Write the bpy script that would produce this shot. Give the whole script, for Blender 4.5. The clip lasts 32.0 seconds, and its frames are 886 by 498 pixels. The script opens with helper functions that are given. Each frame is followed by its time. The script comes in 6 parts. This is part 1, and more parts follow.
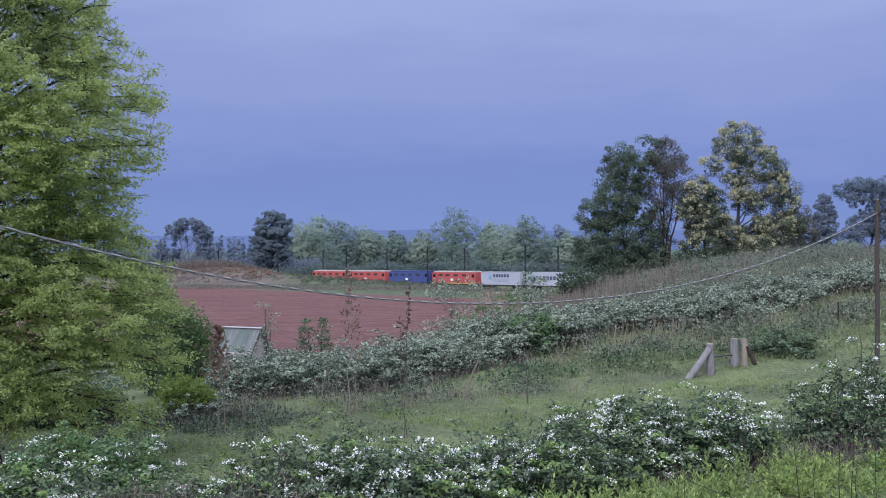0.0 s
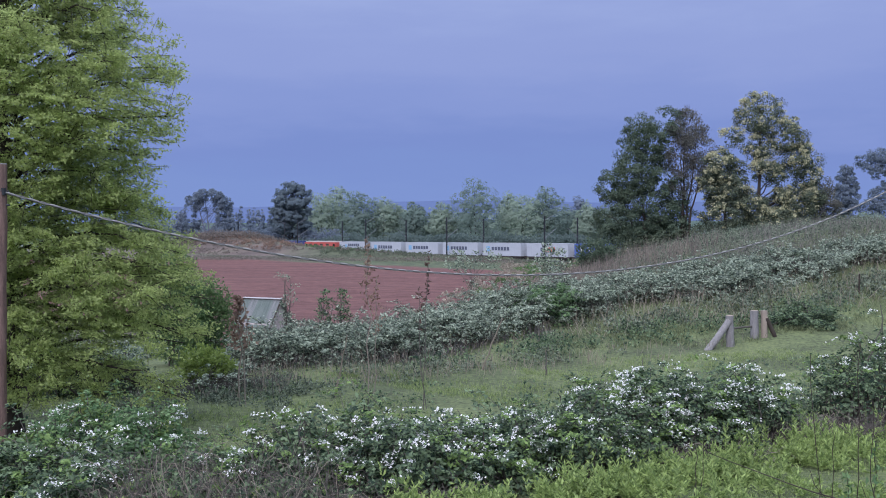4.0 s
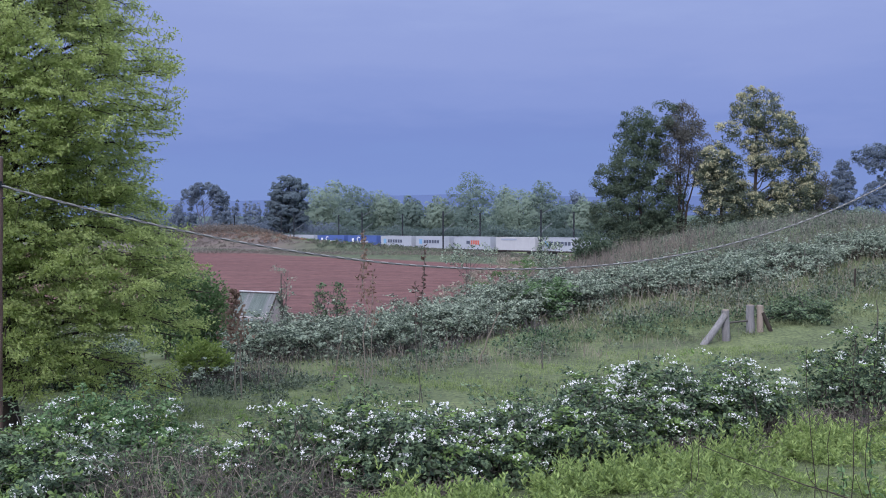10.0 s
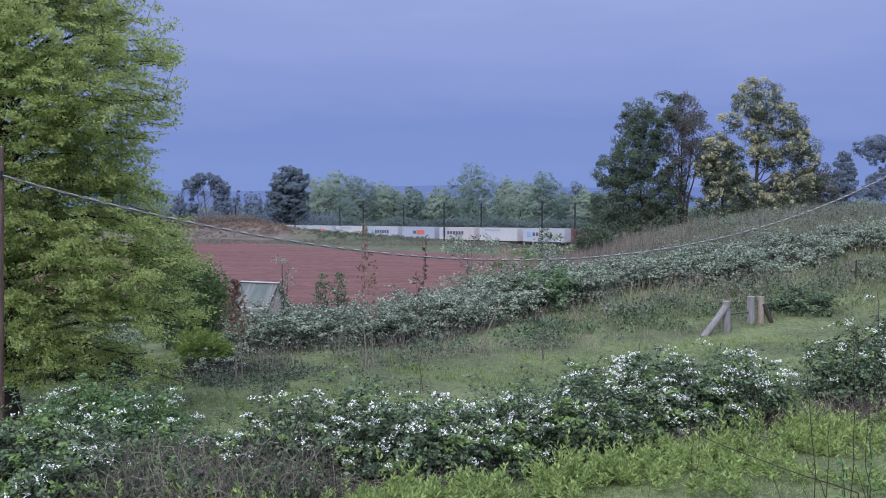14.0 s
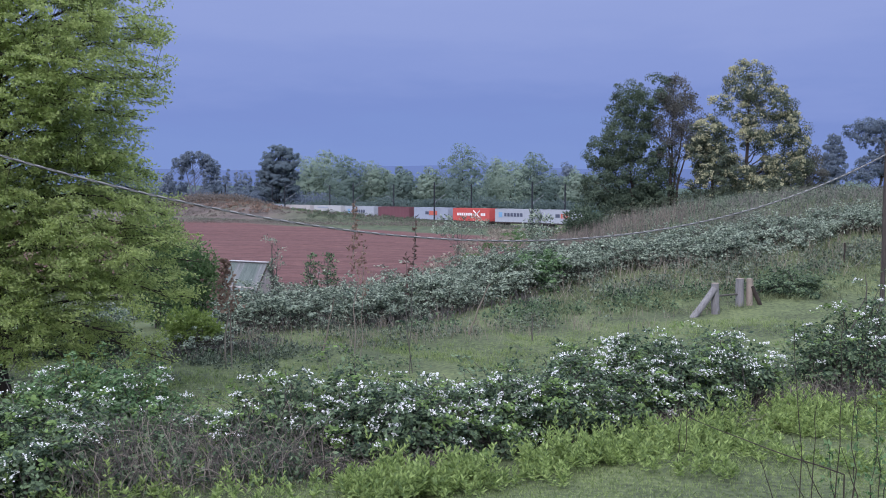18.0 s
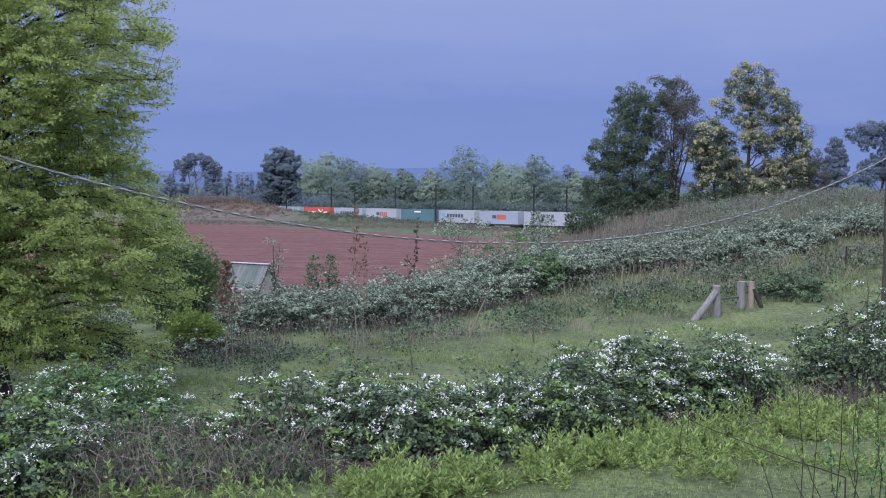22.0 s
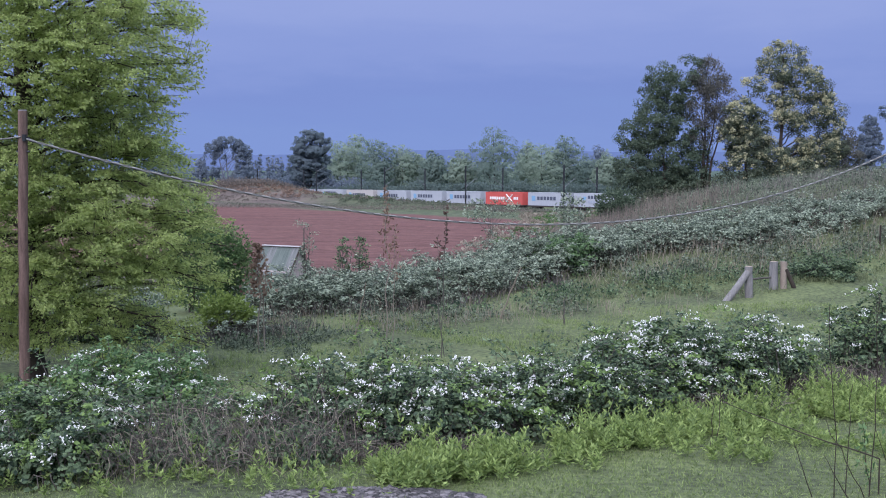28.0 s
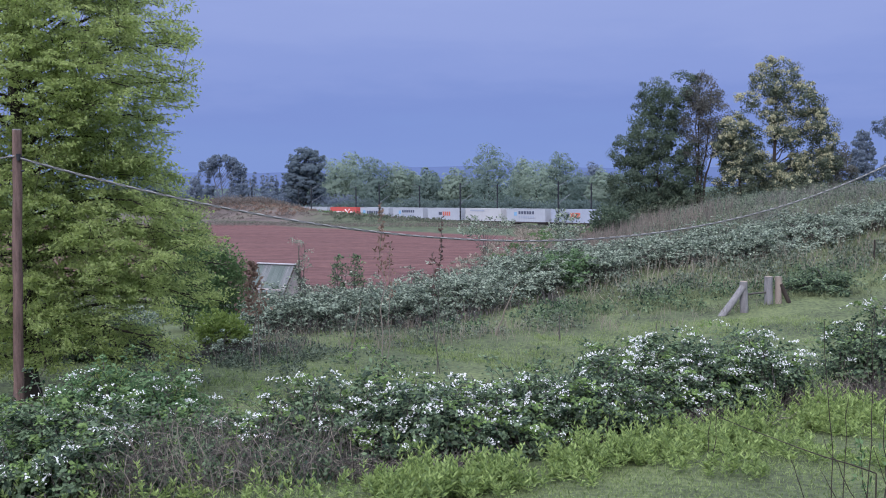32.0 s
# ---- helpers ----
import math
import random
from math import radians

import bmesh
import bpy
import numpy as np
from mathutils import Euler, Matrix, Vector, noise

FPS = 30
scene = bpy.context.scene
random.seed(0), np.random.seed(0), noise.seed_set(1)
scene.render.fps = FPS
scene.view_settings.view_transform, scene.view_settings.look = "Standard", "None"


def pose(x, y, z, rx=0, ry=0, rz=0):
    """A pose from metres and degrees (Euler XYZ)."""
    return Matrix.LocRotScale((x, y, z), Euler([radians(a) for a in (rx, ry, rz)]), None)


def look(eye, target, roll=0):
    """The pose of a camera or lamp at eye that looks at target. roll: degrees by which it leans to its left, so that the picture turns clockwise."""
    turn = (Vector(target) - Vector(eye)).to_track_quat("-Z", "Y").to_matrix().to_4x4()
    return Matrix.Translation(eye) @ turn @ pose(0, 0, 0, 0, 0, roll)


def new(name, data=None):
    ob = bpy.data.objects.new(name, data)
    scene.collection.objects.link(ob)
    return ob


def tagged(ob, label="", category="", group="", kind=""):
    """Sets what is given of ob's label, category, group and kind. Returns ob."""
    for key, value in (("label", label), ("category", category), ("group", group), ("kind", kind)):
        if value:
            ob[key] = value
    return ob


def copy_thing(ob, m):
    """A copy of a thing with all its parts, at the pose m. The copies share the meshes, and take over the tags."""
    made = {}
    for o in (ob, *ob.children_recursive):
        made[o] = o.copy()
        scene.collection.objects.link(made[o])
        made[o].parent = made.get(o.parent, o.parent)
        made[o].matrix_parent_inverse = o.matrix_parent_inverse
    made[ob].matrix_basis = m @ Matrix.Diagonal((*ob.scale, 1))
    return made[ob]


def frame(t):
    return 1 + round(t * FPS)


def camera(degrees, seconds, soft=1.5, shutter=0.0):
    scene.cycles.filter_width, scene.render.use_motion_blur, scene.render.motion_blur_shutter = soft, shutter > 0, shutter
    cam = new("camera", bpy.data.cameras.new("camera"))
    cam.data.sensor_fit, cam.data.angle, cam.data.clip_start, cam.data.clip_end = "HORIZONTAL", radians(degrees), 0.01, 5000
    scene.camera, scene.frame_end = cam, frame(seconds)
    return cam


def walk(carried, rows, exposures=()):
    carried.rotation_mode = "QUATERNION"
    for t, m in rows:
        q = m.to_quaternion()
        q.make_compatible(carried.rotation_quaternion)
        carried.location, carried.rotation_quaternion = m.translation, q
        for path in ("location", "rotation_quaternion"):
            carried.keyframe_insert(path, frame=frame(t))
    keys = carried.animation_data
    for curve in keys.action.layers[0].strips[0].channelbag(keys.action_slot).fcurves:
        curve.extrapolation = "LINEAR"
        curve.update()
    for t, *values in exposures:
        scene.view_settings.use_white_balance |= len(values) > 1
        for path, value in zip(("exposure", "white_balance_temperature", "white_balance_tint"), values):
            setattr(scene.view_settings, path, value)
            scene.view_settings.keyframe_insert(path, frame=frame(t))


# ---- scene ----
EYE = Vector((0.0, 0.0, 5.0))

# seconds, turn to the right, lift, lean (degrees): a hand-held camera on one spot
PATH = [
    (0.0, 0.435, -0.640, -0.287), (0.5, 0.456, -0.801, -0.005), (1.0, 0.331, -1.010, 0.207), (1.5, 0.128, -1.262, -0.086),
    (2.0, 0.076, -1.490, -0.221), (2.5, 0.107, -1.671, -0.030), (3.0, -0.015, -1.825, 0.015), (3.5, -0.278, -1.951, -0.135),
    (5.5, -0.990, -2.521, -0.284), (6.0, -1.032, -2.640, -0.337), (6.5, -0.965, -2.771, -0.216), (7.0, -0.871, -2.693, -0.270),
    (7.5, -0.799, -2.635, -0.080), (8.0, -0.670, -2.602, -0.168), (8.5, -0.579, -2.438, -0.068), (9.0, -0.438, -2.333, -0.156),
    (9.5, -0.453, -2.333, -0.030), (10.0, -0.358, -2.400, -0.125), (10.5, -0.287, -2.461, -0.087), (11.0, -0.197, -2.572, -0.091),
    (11.5, -0.173, -2.623, 0.096), (12.0, -0.164, -2.540, 0.039), (12.5, -0.220, -2.526, 0.127), (13.0, -0.214, -2.687, 0.041),
    (13.5, -0.350, -2.783, 0.087), (14.0, -0.410, -2.868, -0.023), (14.5, -0.449, -2.997, -0.144), (16.5, -0.293, -3.612, 0.038),
    (17.0, -0.127, -3.644, 0.096), (17.5, -0.026, -3.832, 0.054), (18.0, 0.103, -3.861, 0.354), (18.5, 0.101, -3.886, 0.435),
    (19.0, -0.014, -3.877, 0.237), (19.5, 0.073, -3.819, 0.142), (20.0, 0.206, -3.859, 0.332), (20.5, 0.200, -3.829, 0.354),
    (21.0, 0.169, -3.829, 0.350), (21.5, 0.159, -3.804, 0.695), (22.0, 0.029, -3.748, 0.466), (22.5, -0.108, -3.720, 0.351),
    (23.0, -0.227, -3.750, 0.368), (23.5, -0.315, -3.761, 0.378), (24.0, -0.478, -3.746, 0.281), (24.5, -0.661, -3.715, 0.162),
    (25.0, -0.808, -3.739, 0.359), (25.5, -0.909, -3.834, 0.237), (27.5, -1.386, -4.481, -0.011), (28.0, -1.493, -4.680, 0.058),
    (28.5, -1.623, -4.756, -0.120), (29.0, -1.587, -4.797, -0.077), (29.5, -1.617, -4.670, -0.102), (30.0, -1.656, -4.495, -0.022),
    (30.5, -1.686, -4.294, -0.274), (31.0, -1.657, -4.132, -0.270), (31.5, -1.481, -3.936, -0.161), (32.0, -1.236, -3.826, -0.257),
]


def aim(turn, lift, lean):
    a, b = radians(turn), radians(lift)
    way = Vector((math.sin(a) * math.cos(b), math.cos(a) * math.cos(b), math.sin(b)))
    return look(EYE, EYE + 100 * way, lean)


cam = camera(42.8, 32.0, soft=1.0)
walk(cam, [(t, aim(a, b, c)) for t, a, b, c in PATH], [(0.0, -0.04), (6.0, 0.0), (25.0, 0.0), (28.0, 0.07), (32.0, 0.07)])

# ---- sky and light ----
SUN_UP, SUN_TURN = radians(55), radians(200)
world = bpy.data.worlds.new("overcast_sky")
scene.world = world
world.use_nodes = True
wn, wl = world.node_tree.nodes, world.node_tree.links
wn.clear()
w_out = wn.new("ShaderNodeOutputWorld")
w_bg = wn.new("ShaderNodeBackground")
w_tc = wn.new("ShaderNodeTexCoord")
w_sep = wn.new("ShaderNodeSeparateXYZ")
w_map = wn.new("ShaderNodeMapping")
w_map.inputs["Scale"].default_value = (1.4, 1.4, 7.0)
w_noise = wn.new("ShaderNodeTexNoise")
w_noise.inputs["Scale"].default_value = 1.6
w_noise.inputs["Detail"].default_value = 6.0
w_noise.inputs["Roughness"].default_value = 0.6
w_ramp = wn.new("ShaderNodeValToRGB")
stops = w_ramp.color_ramp
stops.interpolation = "EASE"
for i, (at, col) in enumerate((
        (0.0, (0.212, 0.305, 0.645)), (0.02, (0.207, 0.297, 0.64)), (0.05, (0.204, 0.287, 0.63)),
        (0.095, (0.245, 0.325, 0.67)), (0.15, (0.285, 0.362, 0.70)), (0.23, (0.345, 0.43, 0.76)), (0.5, (1.12, 1.26, 1.58)), (1.0, (1.9, 2.07, 2.45)))):
    e = stops.elements[i] if i < 2 else stops.elements.new(at)
    e.position, e.color = at, (*col, 1)
w_add = wn.new("ShaderNodeMath")
w_add.operation = "MULTIPLY_ADD"
w_add.inputs[1].default_value = 0.20
w_cen = wn.new("ShaderNodeMath")
w_cen.operation = "SUBTRACT"
w_cen.inputs[1].default_value = 0.5
w_bg.inputs["Strength"].default_value = 1.0
wl.new(w_tc.outputs["Generated"], w_sep.inputs[0])
wl.new(w_tc.outputs["Generated"], w_map.inputs["Vector"])
wl.new(w_map.outputs[0], w_noise.inputs["Vector"])
wl.new(w_noise.outputs["Fac"], w_cen.inputs[0])
wl.new(w_cen.outputs[0], w_add.inputs[0])
wl.new(w_sep.outputs["Z"], w_add.inputs[2])
wl.new(w_add.outputs[0], w_ramp.inputs["Fac"])
wl.new(w_ramp.outputs["Color"], w_bg.inputs["Color"])
wl.new(w_bg.outputs[0], w_out.inputs["Surface"])

sun_data = bpy.data.lights.new("sun", "SUN")
sun_data.energy, sun_data.angle, sun_data.color = 3.0, radians(40), (0.98, 0.92, 1.07)
sun = new("sun", sun_data)
sun.matrix_world = pose(0, 0, 60) @ Euler((radians(52), 0, radians(-20))).to_matrix().to_4x4()

# ---- materials ----
def mat(name, c1, c2, scale=4.0, rough=0.85, metal=0.0, bump=0.0, island=0.0, detail=5.0, coord="Object", stretch=(1, 1, 1), through_light=0.0, spec=0.3):
    """Two colours mixed by noise at two scales, and, for leaves, by the piece."""
    m = bpy.data.materials.new(name)
    m.use_nodes = True
    n, l = m.node_tree.nodes, m.node_tree.links
    b = n["Principled BSDF"]
    b.inputs["Roughness"].default_value = rough
    b.inputs["Metallic"].default_value = metal
    b.inputs["Specular IOR Level"].default_value = spec
    tc = n.new("ShaderNodeTexCoord")
    mp = n.new("ShaderNodeMapping")
    mp.inputs["Scale"].default_value = stretch
    l.new(tc.outputs[coord], mp.inputs["Vector"])
    big, fine = n.new("ShaderNodeTexNoise"), n.new("ShaderNodeTexNoise")
    big.inputs["Scale"].default_value, fine.inputs["Scale"].default_value = scale, scale * 9
    big.inputs["Detail"].default_value = fine.inputs["Detail"].default_value = detail
    l.new(mp.outputs[0], big.inputs["Vector"]), l.new(mp.outputs[0], fine.inputs["Vector"])
    mean = n.new("ShaderNodeMix")
    mean.data_type = "FLOAT"
    mean.inputs[0].default_value = 0.4
    l.new(big.outputs["Fac"], mean.inputs[2]), l.new(fine.outputs["Fac"], mean.inputs[3])
    fac = mean.outputs[0]
    if island:
        geo = n.new("ShaderNodeNewGeometry")
        k = n.new("ShaderNodeMix")
        k.data_type = "FLOAT"
        k.inputs[0].default_value = island
        l.new(fac, k.inputs[2]), l.new(geo.outputs["Random Per Island"], k.inputs[3])
        fac = k.outputs[0]
    ramp = n.new("ShaderNodeValToRGB")
    ramp.color_ramp.elements[0].position, ramp.color_ramp.elements[1].position = 0.28, 0.74
    ramp.color_ramp.elements[0].color, ramp.color_ramp.elements[1].color = (*c1, 1), (*c2, 1)
    l.new(fac, ramp.inputs["Fac"])
    l.new(ramp.outputs["Color"], b.inputs["Base Color"])
    if bump:
        bp = n.new("ShaderNodeBump")
        bp.inputs["Strength"].default_value = bump
        bp.inputs["Distance"].default_value = 0.02
        l.new(fine.outputs["Fac"], bp.inputs["Height"]), l.new(bp.outputs[0], b.inputs["Normal"])
    if through_light:
        tr = n.new("ShaderNodeBsdfTranslucent")
        mx = n.new("ShaderNodeMixShader")
        mx.inputs[0].default_value = through_light
        l.new(ramp.outputs["Color"], tr.inputs["Color"])
        l.new(b.outputs[0], mx.inputs[1]), l.new(tr.outputs[0], mx.inputs[2])
        l.new(mx.outputs[0], n["Material Output"].inputs["Surface"])
    return m


def leafy(name, c1, c2, scale=0.8, gloss=0.6, piece=0.55, thin=0.4):
    return mat(name, c1, c2, scale, gloss, island=piece, through_light=thin, detail=2.0)


M_BARK = mat("dark_bark", (0.022, 0.018, 0.016), (0.06, 0.05, 0.042), 6, 0.95, bump=0.6, stretch=(1, 1, 0.25))
M_TWIG = mat("grey_twigs", (0.05, 0.046, 0.043), (0.13, 0.12, 0.108), 5, 0.95)
M_GREY_CANE = mat("grey_dead_canes", (0.05, 0.049, 0.048), (0.14, 0.135, 0.128), 5, 0.95)
M_PALE_TWIG = mat("pale_twigs", (0.14, 0.125, 0.11), (0.32, 0.28, 0.23), 5, 0.95)
M_OAK = leafy("spring_leaves", (0.245, 0.315, 0.122), (0.51, 0.60, 0.24), 0.5, 0.6, 0.4, 0.7)
M_SHRUB_DARK = leafy("dark_shrub_leaves", (0.06, 0.115, 0.05), (0.16, 0.25, 0.10))
M_SHRUB_LIGHT = leafy("light_shrub_leaves", (0.13, 0.19, 0.05), (0.25, 0.33, 0.09))
M_WATTLE_DARK = leafy("dark_crown_leaves", (0.04, 0.068, 0.046), (0.125, 0.17, 0.112), 0.4)
M_WATTLE = leafy("olive_crown_leaves", (0.05, 0.07, 0.05), (0.15, 0.18, 0.12), 0.4)
M_BLOSSOM = leafy("yellow_blossom", (0.36, 0.36, 0.22), (0.56, 0.55, 0.36), 0.4, 0.8)
M_BROWN_LEAF = leafy("bronze_leaves", (0.085, 0.092, 0.086), (0.16, 0.162, 0.145), 0.4)
# far greens paled and greyed, with low contrast: air haze put into the leaf colour
M_FAR_LIGHT = leafy("hazed_light_leaves", (0.235, 0.305, 0.25), (0.30, 0.375, 0.30), 0.05, 0.95, 0.06, 0.5)
M_FAR_MID = leafy("hazed_green_leaves", (0.16, 0.222, 0.20), (0.215, 0.285, 0.25), 0.05, 0.95, 0.06, 0.5)
# these leaves carry blue distance haze in their colour, the shaded ones shade too
M_FAR_DARK = leafy("hazed_dark_leaves", (0.13, 0.175, 0.205), (0.18, 0.23, 0.265), 0.05, 0.95, 0.12, 0.55)
M_FAR_SHADE = leafy("hazed_shaded_leaves", (0.10, 0.14, 0.135), (0.15, 0.20, 0.19), 0.05, 0.95, 0.12, 0.5)
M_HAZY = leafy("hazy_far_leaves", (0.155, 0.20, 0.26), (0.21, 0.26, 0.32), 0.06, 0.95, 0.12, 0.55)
M_FAR_BLUE = leafy("hazed_blue_leaves", (0.145, 0.185, 0.24), (0.20, 0.245, 0.31), 0.06, 0.9, 0.22)
M_BRAMBLE = leafy("bramble_leaves", (0.024, 0.05, 0.032), (0.19, 0.27, 0.15), 0.9, 0.55, 0.65)
M_BRAMBLE_GREY = leafy("greyish_bramble_leaves", (0.06, 0.09, 0.07), (0.395, 0.465, 0.36), 0.5, 0.55, 0.7)
M_PETAL = mat("white_petals", (0.72, 0.74, 0.76), (0.86, 0.86, 0.86), 3, 0.7, island=0.5, through_light=0.25)
M_WEED = leafy("bright_weed_leaves", (0.125, 0.19, 0.066), (0.345, 0.45, 0.158), 0.8, 0.6)
M_GRASS = leafy("grass_blades", (0.108, 0.155, 0.06), (0.28, 0.355, 0.145), 0.25, 0.75)
M_OLIVE_GRASS = leafy("olive_grass_blades", (0.09, 0.11, 0.06), (0.24, 0.28, 0.15), 0.25, 0.8)
M_DRY = leafy("dry_grass", (0.17, 0.15, 0.12), (0.36, 0.32, 0.26), 0.4, 0.9)
M_RUST = leafy("rusty_dry_leaves", (0.15, 0.095, 0.075), (0.34, 0.245, 0.19), 0.6, 0.9)
M_PINK_DRY = leafy("pinkish_dry_grass", (0.115, 0.10, 0.092), (0.24, 0.21, 0.185), 0.4, 0.9)
M_DULL_WEED = leafy("dull_olive_weeds", (0.10, 0.11, 0.085), (0.20, 0.21, 0.165), 0.3, 0.9)
M_SLOPE = leafy("slope_bramble_leaves", (0.05, 0.07, 0.052), (0.225, 0.27, 0.195), 0.5, 0.6, 0.7)
M_GREY_STEM = leafy("grey_dead_stems", (0.10, 0.095, 0.09), (0.26, 0.245, 0.225), 0.4, 0.9)
M_POD = leafy("dark_seed_pods", (0.06, 0.04, 0.035), (0.14, 0.095, 0.08), 0.6, 0.9)
M_POLE = mat("weathered_pole_wood", (0.035, 0.023, 0.021), (0.21, 0.14, 0.122), 3, 0.9, bump=0.5, stretch=(6, 6, 0.6))
M_POLE_DARK = mat("dark_pole_wood", (0.028, 0.025, 0.024), (0.09, 0.078, 0.07), 3, 0.9, bump=0.5, stretch=(6, 6, 0.6))
M_GREYWOOD = mat("grey_weathered_wood", (0.115, 0.114, 0.12), (0.27, 0.266, 0.27), 3, 0.95, bump=0.5, stretch=(6, 6, 1))
M_TANWOOD = mat("tan_cut_wood", (0.19, 0.16, 0.135), (0.31, 0.265, 0.225), 4, 0.9, bump=0.3)
# bark colour with blue haze mixed in
M_HAZY_BARK = mat("hazed_bark", (0.07, 0.08, 0.11), (0.14, 0.155, 0.20), 3, 0.9)
M_CABLE = mat("grey_cable", (0.16, 0.16, 0.16), (0.32, 0.32, 0.315), 6, 0.55)
# same cable, darkened: the shade of its underside put into one strand's colour
M_CABLE_SHADE = mat("shaded_cable_strand", (0.06, 0.06, 0.062), (0.15, 0.15, 0.15), 6, 0.6)
M_STEEL = mat("dark_mast_steel", (0.015, 0.018, 0.024), (0.05, 0.055, 0.065), 2, 0.6, 0.3)
M_STONE = mat("grey_gravel_stone", (0.04, 0.038, 0.043), (0.195, 0.18, 0.195), 5, 0.9, bump=0.4, island=0.6)

# ---- mesh helpers ----
RNG = np.random.default_rng(7)


def mesh_np(name, verts, faces):
    """A mesh from an array of points and an array of faces with equal corners."""
    verts, faces = np.asarray(verts, np.float32), np.asarray(faces, np.int32)
    me = bpy.data.meshes.new(name)
    n, k = faces.shape
    me.vertices.add(len(verts))
    me.vertices.foreach_set("co", verts.ravel())
    me.loops.add(n * k)
    me.loops.foreach_set("vertex_index", faces.ravel())
    me.polygons.add(n)
    me.polygons.foreach_set("loop_start", np.arange(0, n * k, k, dtype=np.int32))
    me.update(calc_edges=True)
    return me


def part(name, data, material, parent=None, label="", smooth=False, kind=""):
    """Links a mesh, or a bmesh, as one mesh object under a thing or a part."""
    if isinstance(data, bmesh.types.BMesh):
        me = bpy.data.meshes.new(name)
        data.to_mesh(me)
        data.free()
    else:
        me = data
    if not me.materials:
        me.materials.append(material)
    if smooth:
        me.shade_smooth()
    ob = new(name, me)
    ob.parent = parent
    return tagged(ob, label, kind=kind)


def thing(name, at, label, category, group="", kind="", turn=0.0):
    ob = new(name)
    ob.empty_display_size = 0.3
    ob.matrix_basis = pose(at[0], at[1], at[2], 0, 0, turn)
    return tagged(ob, label, category, group, kind)


def unit(v):
    return v / np.maximum(np.linalg.norm(v, axis=-1, keepdims=True), 1e-9)


def leaf_mesh(name, p, d, length, width, fold=0.15, lay=0.0):
    """Folded diamond leaves at points p, pointing along d; lay turns their faces to the sky."""
    n = len(p)
    d = unit(d)
    side = unit(np.cross(d, RNG.normal(size=(n, 3)) + np.array([0, 0, lay])))
    up = np.cross(side, d)
    L = (np.asarray(length) * RNG.uniform(0.65, 1.3, n))[:, None]
    Wd = (np.asarray(width) * RNG.uniform(0.7, 1.25, n))[:, None]
    mid = p + d * L * 0.45 + up * L * fold
    v = np.stack([p, mid + side * Wd / 2, p + d * L, mid - side * Wd / 2], 1).reshape(-1, 3)
    return mesh_np(name, v, np.arange(4 * n).reshape(n, 4))


def tube_mesh(name, segs, sides=5):
    """Tapered tubes along lines (points, first radius, last radius)."""
    V, F, used = [], [], 0
    ang = np.arange(sides) * 2 * np.pi / sides
    i = np.arange(sides)
    q = np.stack([i, (i + 1) % sides, (i + 1) % sides + sides, i + sides], 1)
    by_len = {}
    for s in segs:
        by_len.setdefault(len(s[0]), []).append(s)
    for m, group in by_len.items():
        P = np.array([s[0] for s in group], float)
        r = np.array([np.linspace(s[1], s[2], m) for s in group])
        d = unit(P[:, -1] - P[:, 0])[:, None] * np.ones((1, m, 1))
        ref = np.where(np.abs(d[..., 2:3]) > 0.9, np.array([1.0, 0, 0]), np.array([0, 0, 1.0]))
        u = unit(np.cross(d, ref))
        w = np.cross(d, u)
        v = P[:, :, None] + (u[:, :, None] * np.cos(ang)[:, None] + w[:, :, None] * np.sin(ang)[:, None]) * r[:, :, None, None]
        n = len(group)
        start = used + (np.arange(n) * m * sides)[:, None, None, None] + (np.arange(m - 1) * sides)[None, :, None, None]
        F.append((start + q[None, None]).reshape(-1, 4))
        V.append(v.reshape(-1, 3))
        used += n * m * sides
    return mesh_np(name, np.concatenate(V), np.concatenate(F))


def curve_segs(pts, r0, r1):
    return [(pts, r0, r1)]


def bend(p, q, sag, n=6, jit=0.0):
    """A bowed line from p to q; sag > 0 hangs, < 0 arches."""
    t = np.linspace(0, 1, n + 1)[:, None]
    out = p + (q - p) * t
    out[:, 2] -= (4 * sag * t * (1 - t))[:, 0]
    if jit:
        out[1:-1] += RNG.normal(size=(n - 1, 3)) * jit
    return out


def box_bm(bm, x0, x1, y0, y1, z0, z1, bevel=0.0):
    r = bmesh.ops.create_cube(bm, size=1.0)
    bmesh.ops.scale(bm, vec=(x1 - x0, y1 - y0, z1 - z0), verts=r["verts"])
    bmesh.ops.translate(bm, vec=((x0 + x1) / 2, (y0 + y1) / 2, (z0 + z1) / 2), verts=r["verts"])
    if bevel:
        bmesh.ops.bevel(bm, geom=list({e for v in r["verts"] for e in v.link_edges}), offset=bevel, segments=2, affect="EDGES")
    return bm


def box(x0, x1, y0, y1, z0, z1, bevel=0.0):
    return box_bm(bmesh.new(), x0, x1, y0, y1, z0, z1, bevel)


def cyl_bm(bm, p, q, r0, r1, sides=12):
    p, q = Vector(p), Vector(q)
    r = bmesh.ops.create_cone(bm, segments=sides, radius1=r0, radius2=r1, depth=(q - p).length, cap_ends=True)
    m = Matrix.Translation((p + q) / 2) @ (q - p).to_track_quat("Z", "Y").to_matrix().to_4x4()
    bmesh.ops.transform(bm, matrix=m, verts=r["verts"])
    return bm


def cyl(p, q, r0, r1, sides=12):
    return cyl_bm(bmesh.new(), p, q, r0, r1, sides)


# ---- the ground ----
TRACK_AT, TRACK_WAY, RAIL_Z = np.array([-1.8, 266.0]), np.array([0.6535, -0.7569]), -6.97
TRACK_OFF = np.array([0.7569, 0.6535])  # away from the camera
PITCH = 14.0  # from wagon to wagon
CLIMB = 0.21  # rise of the rails over one wagon


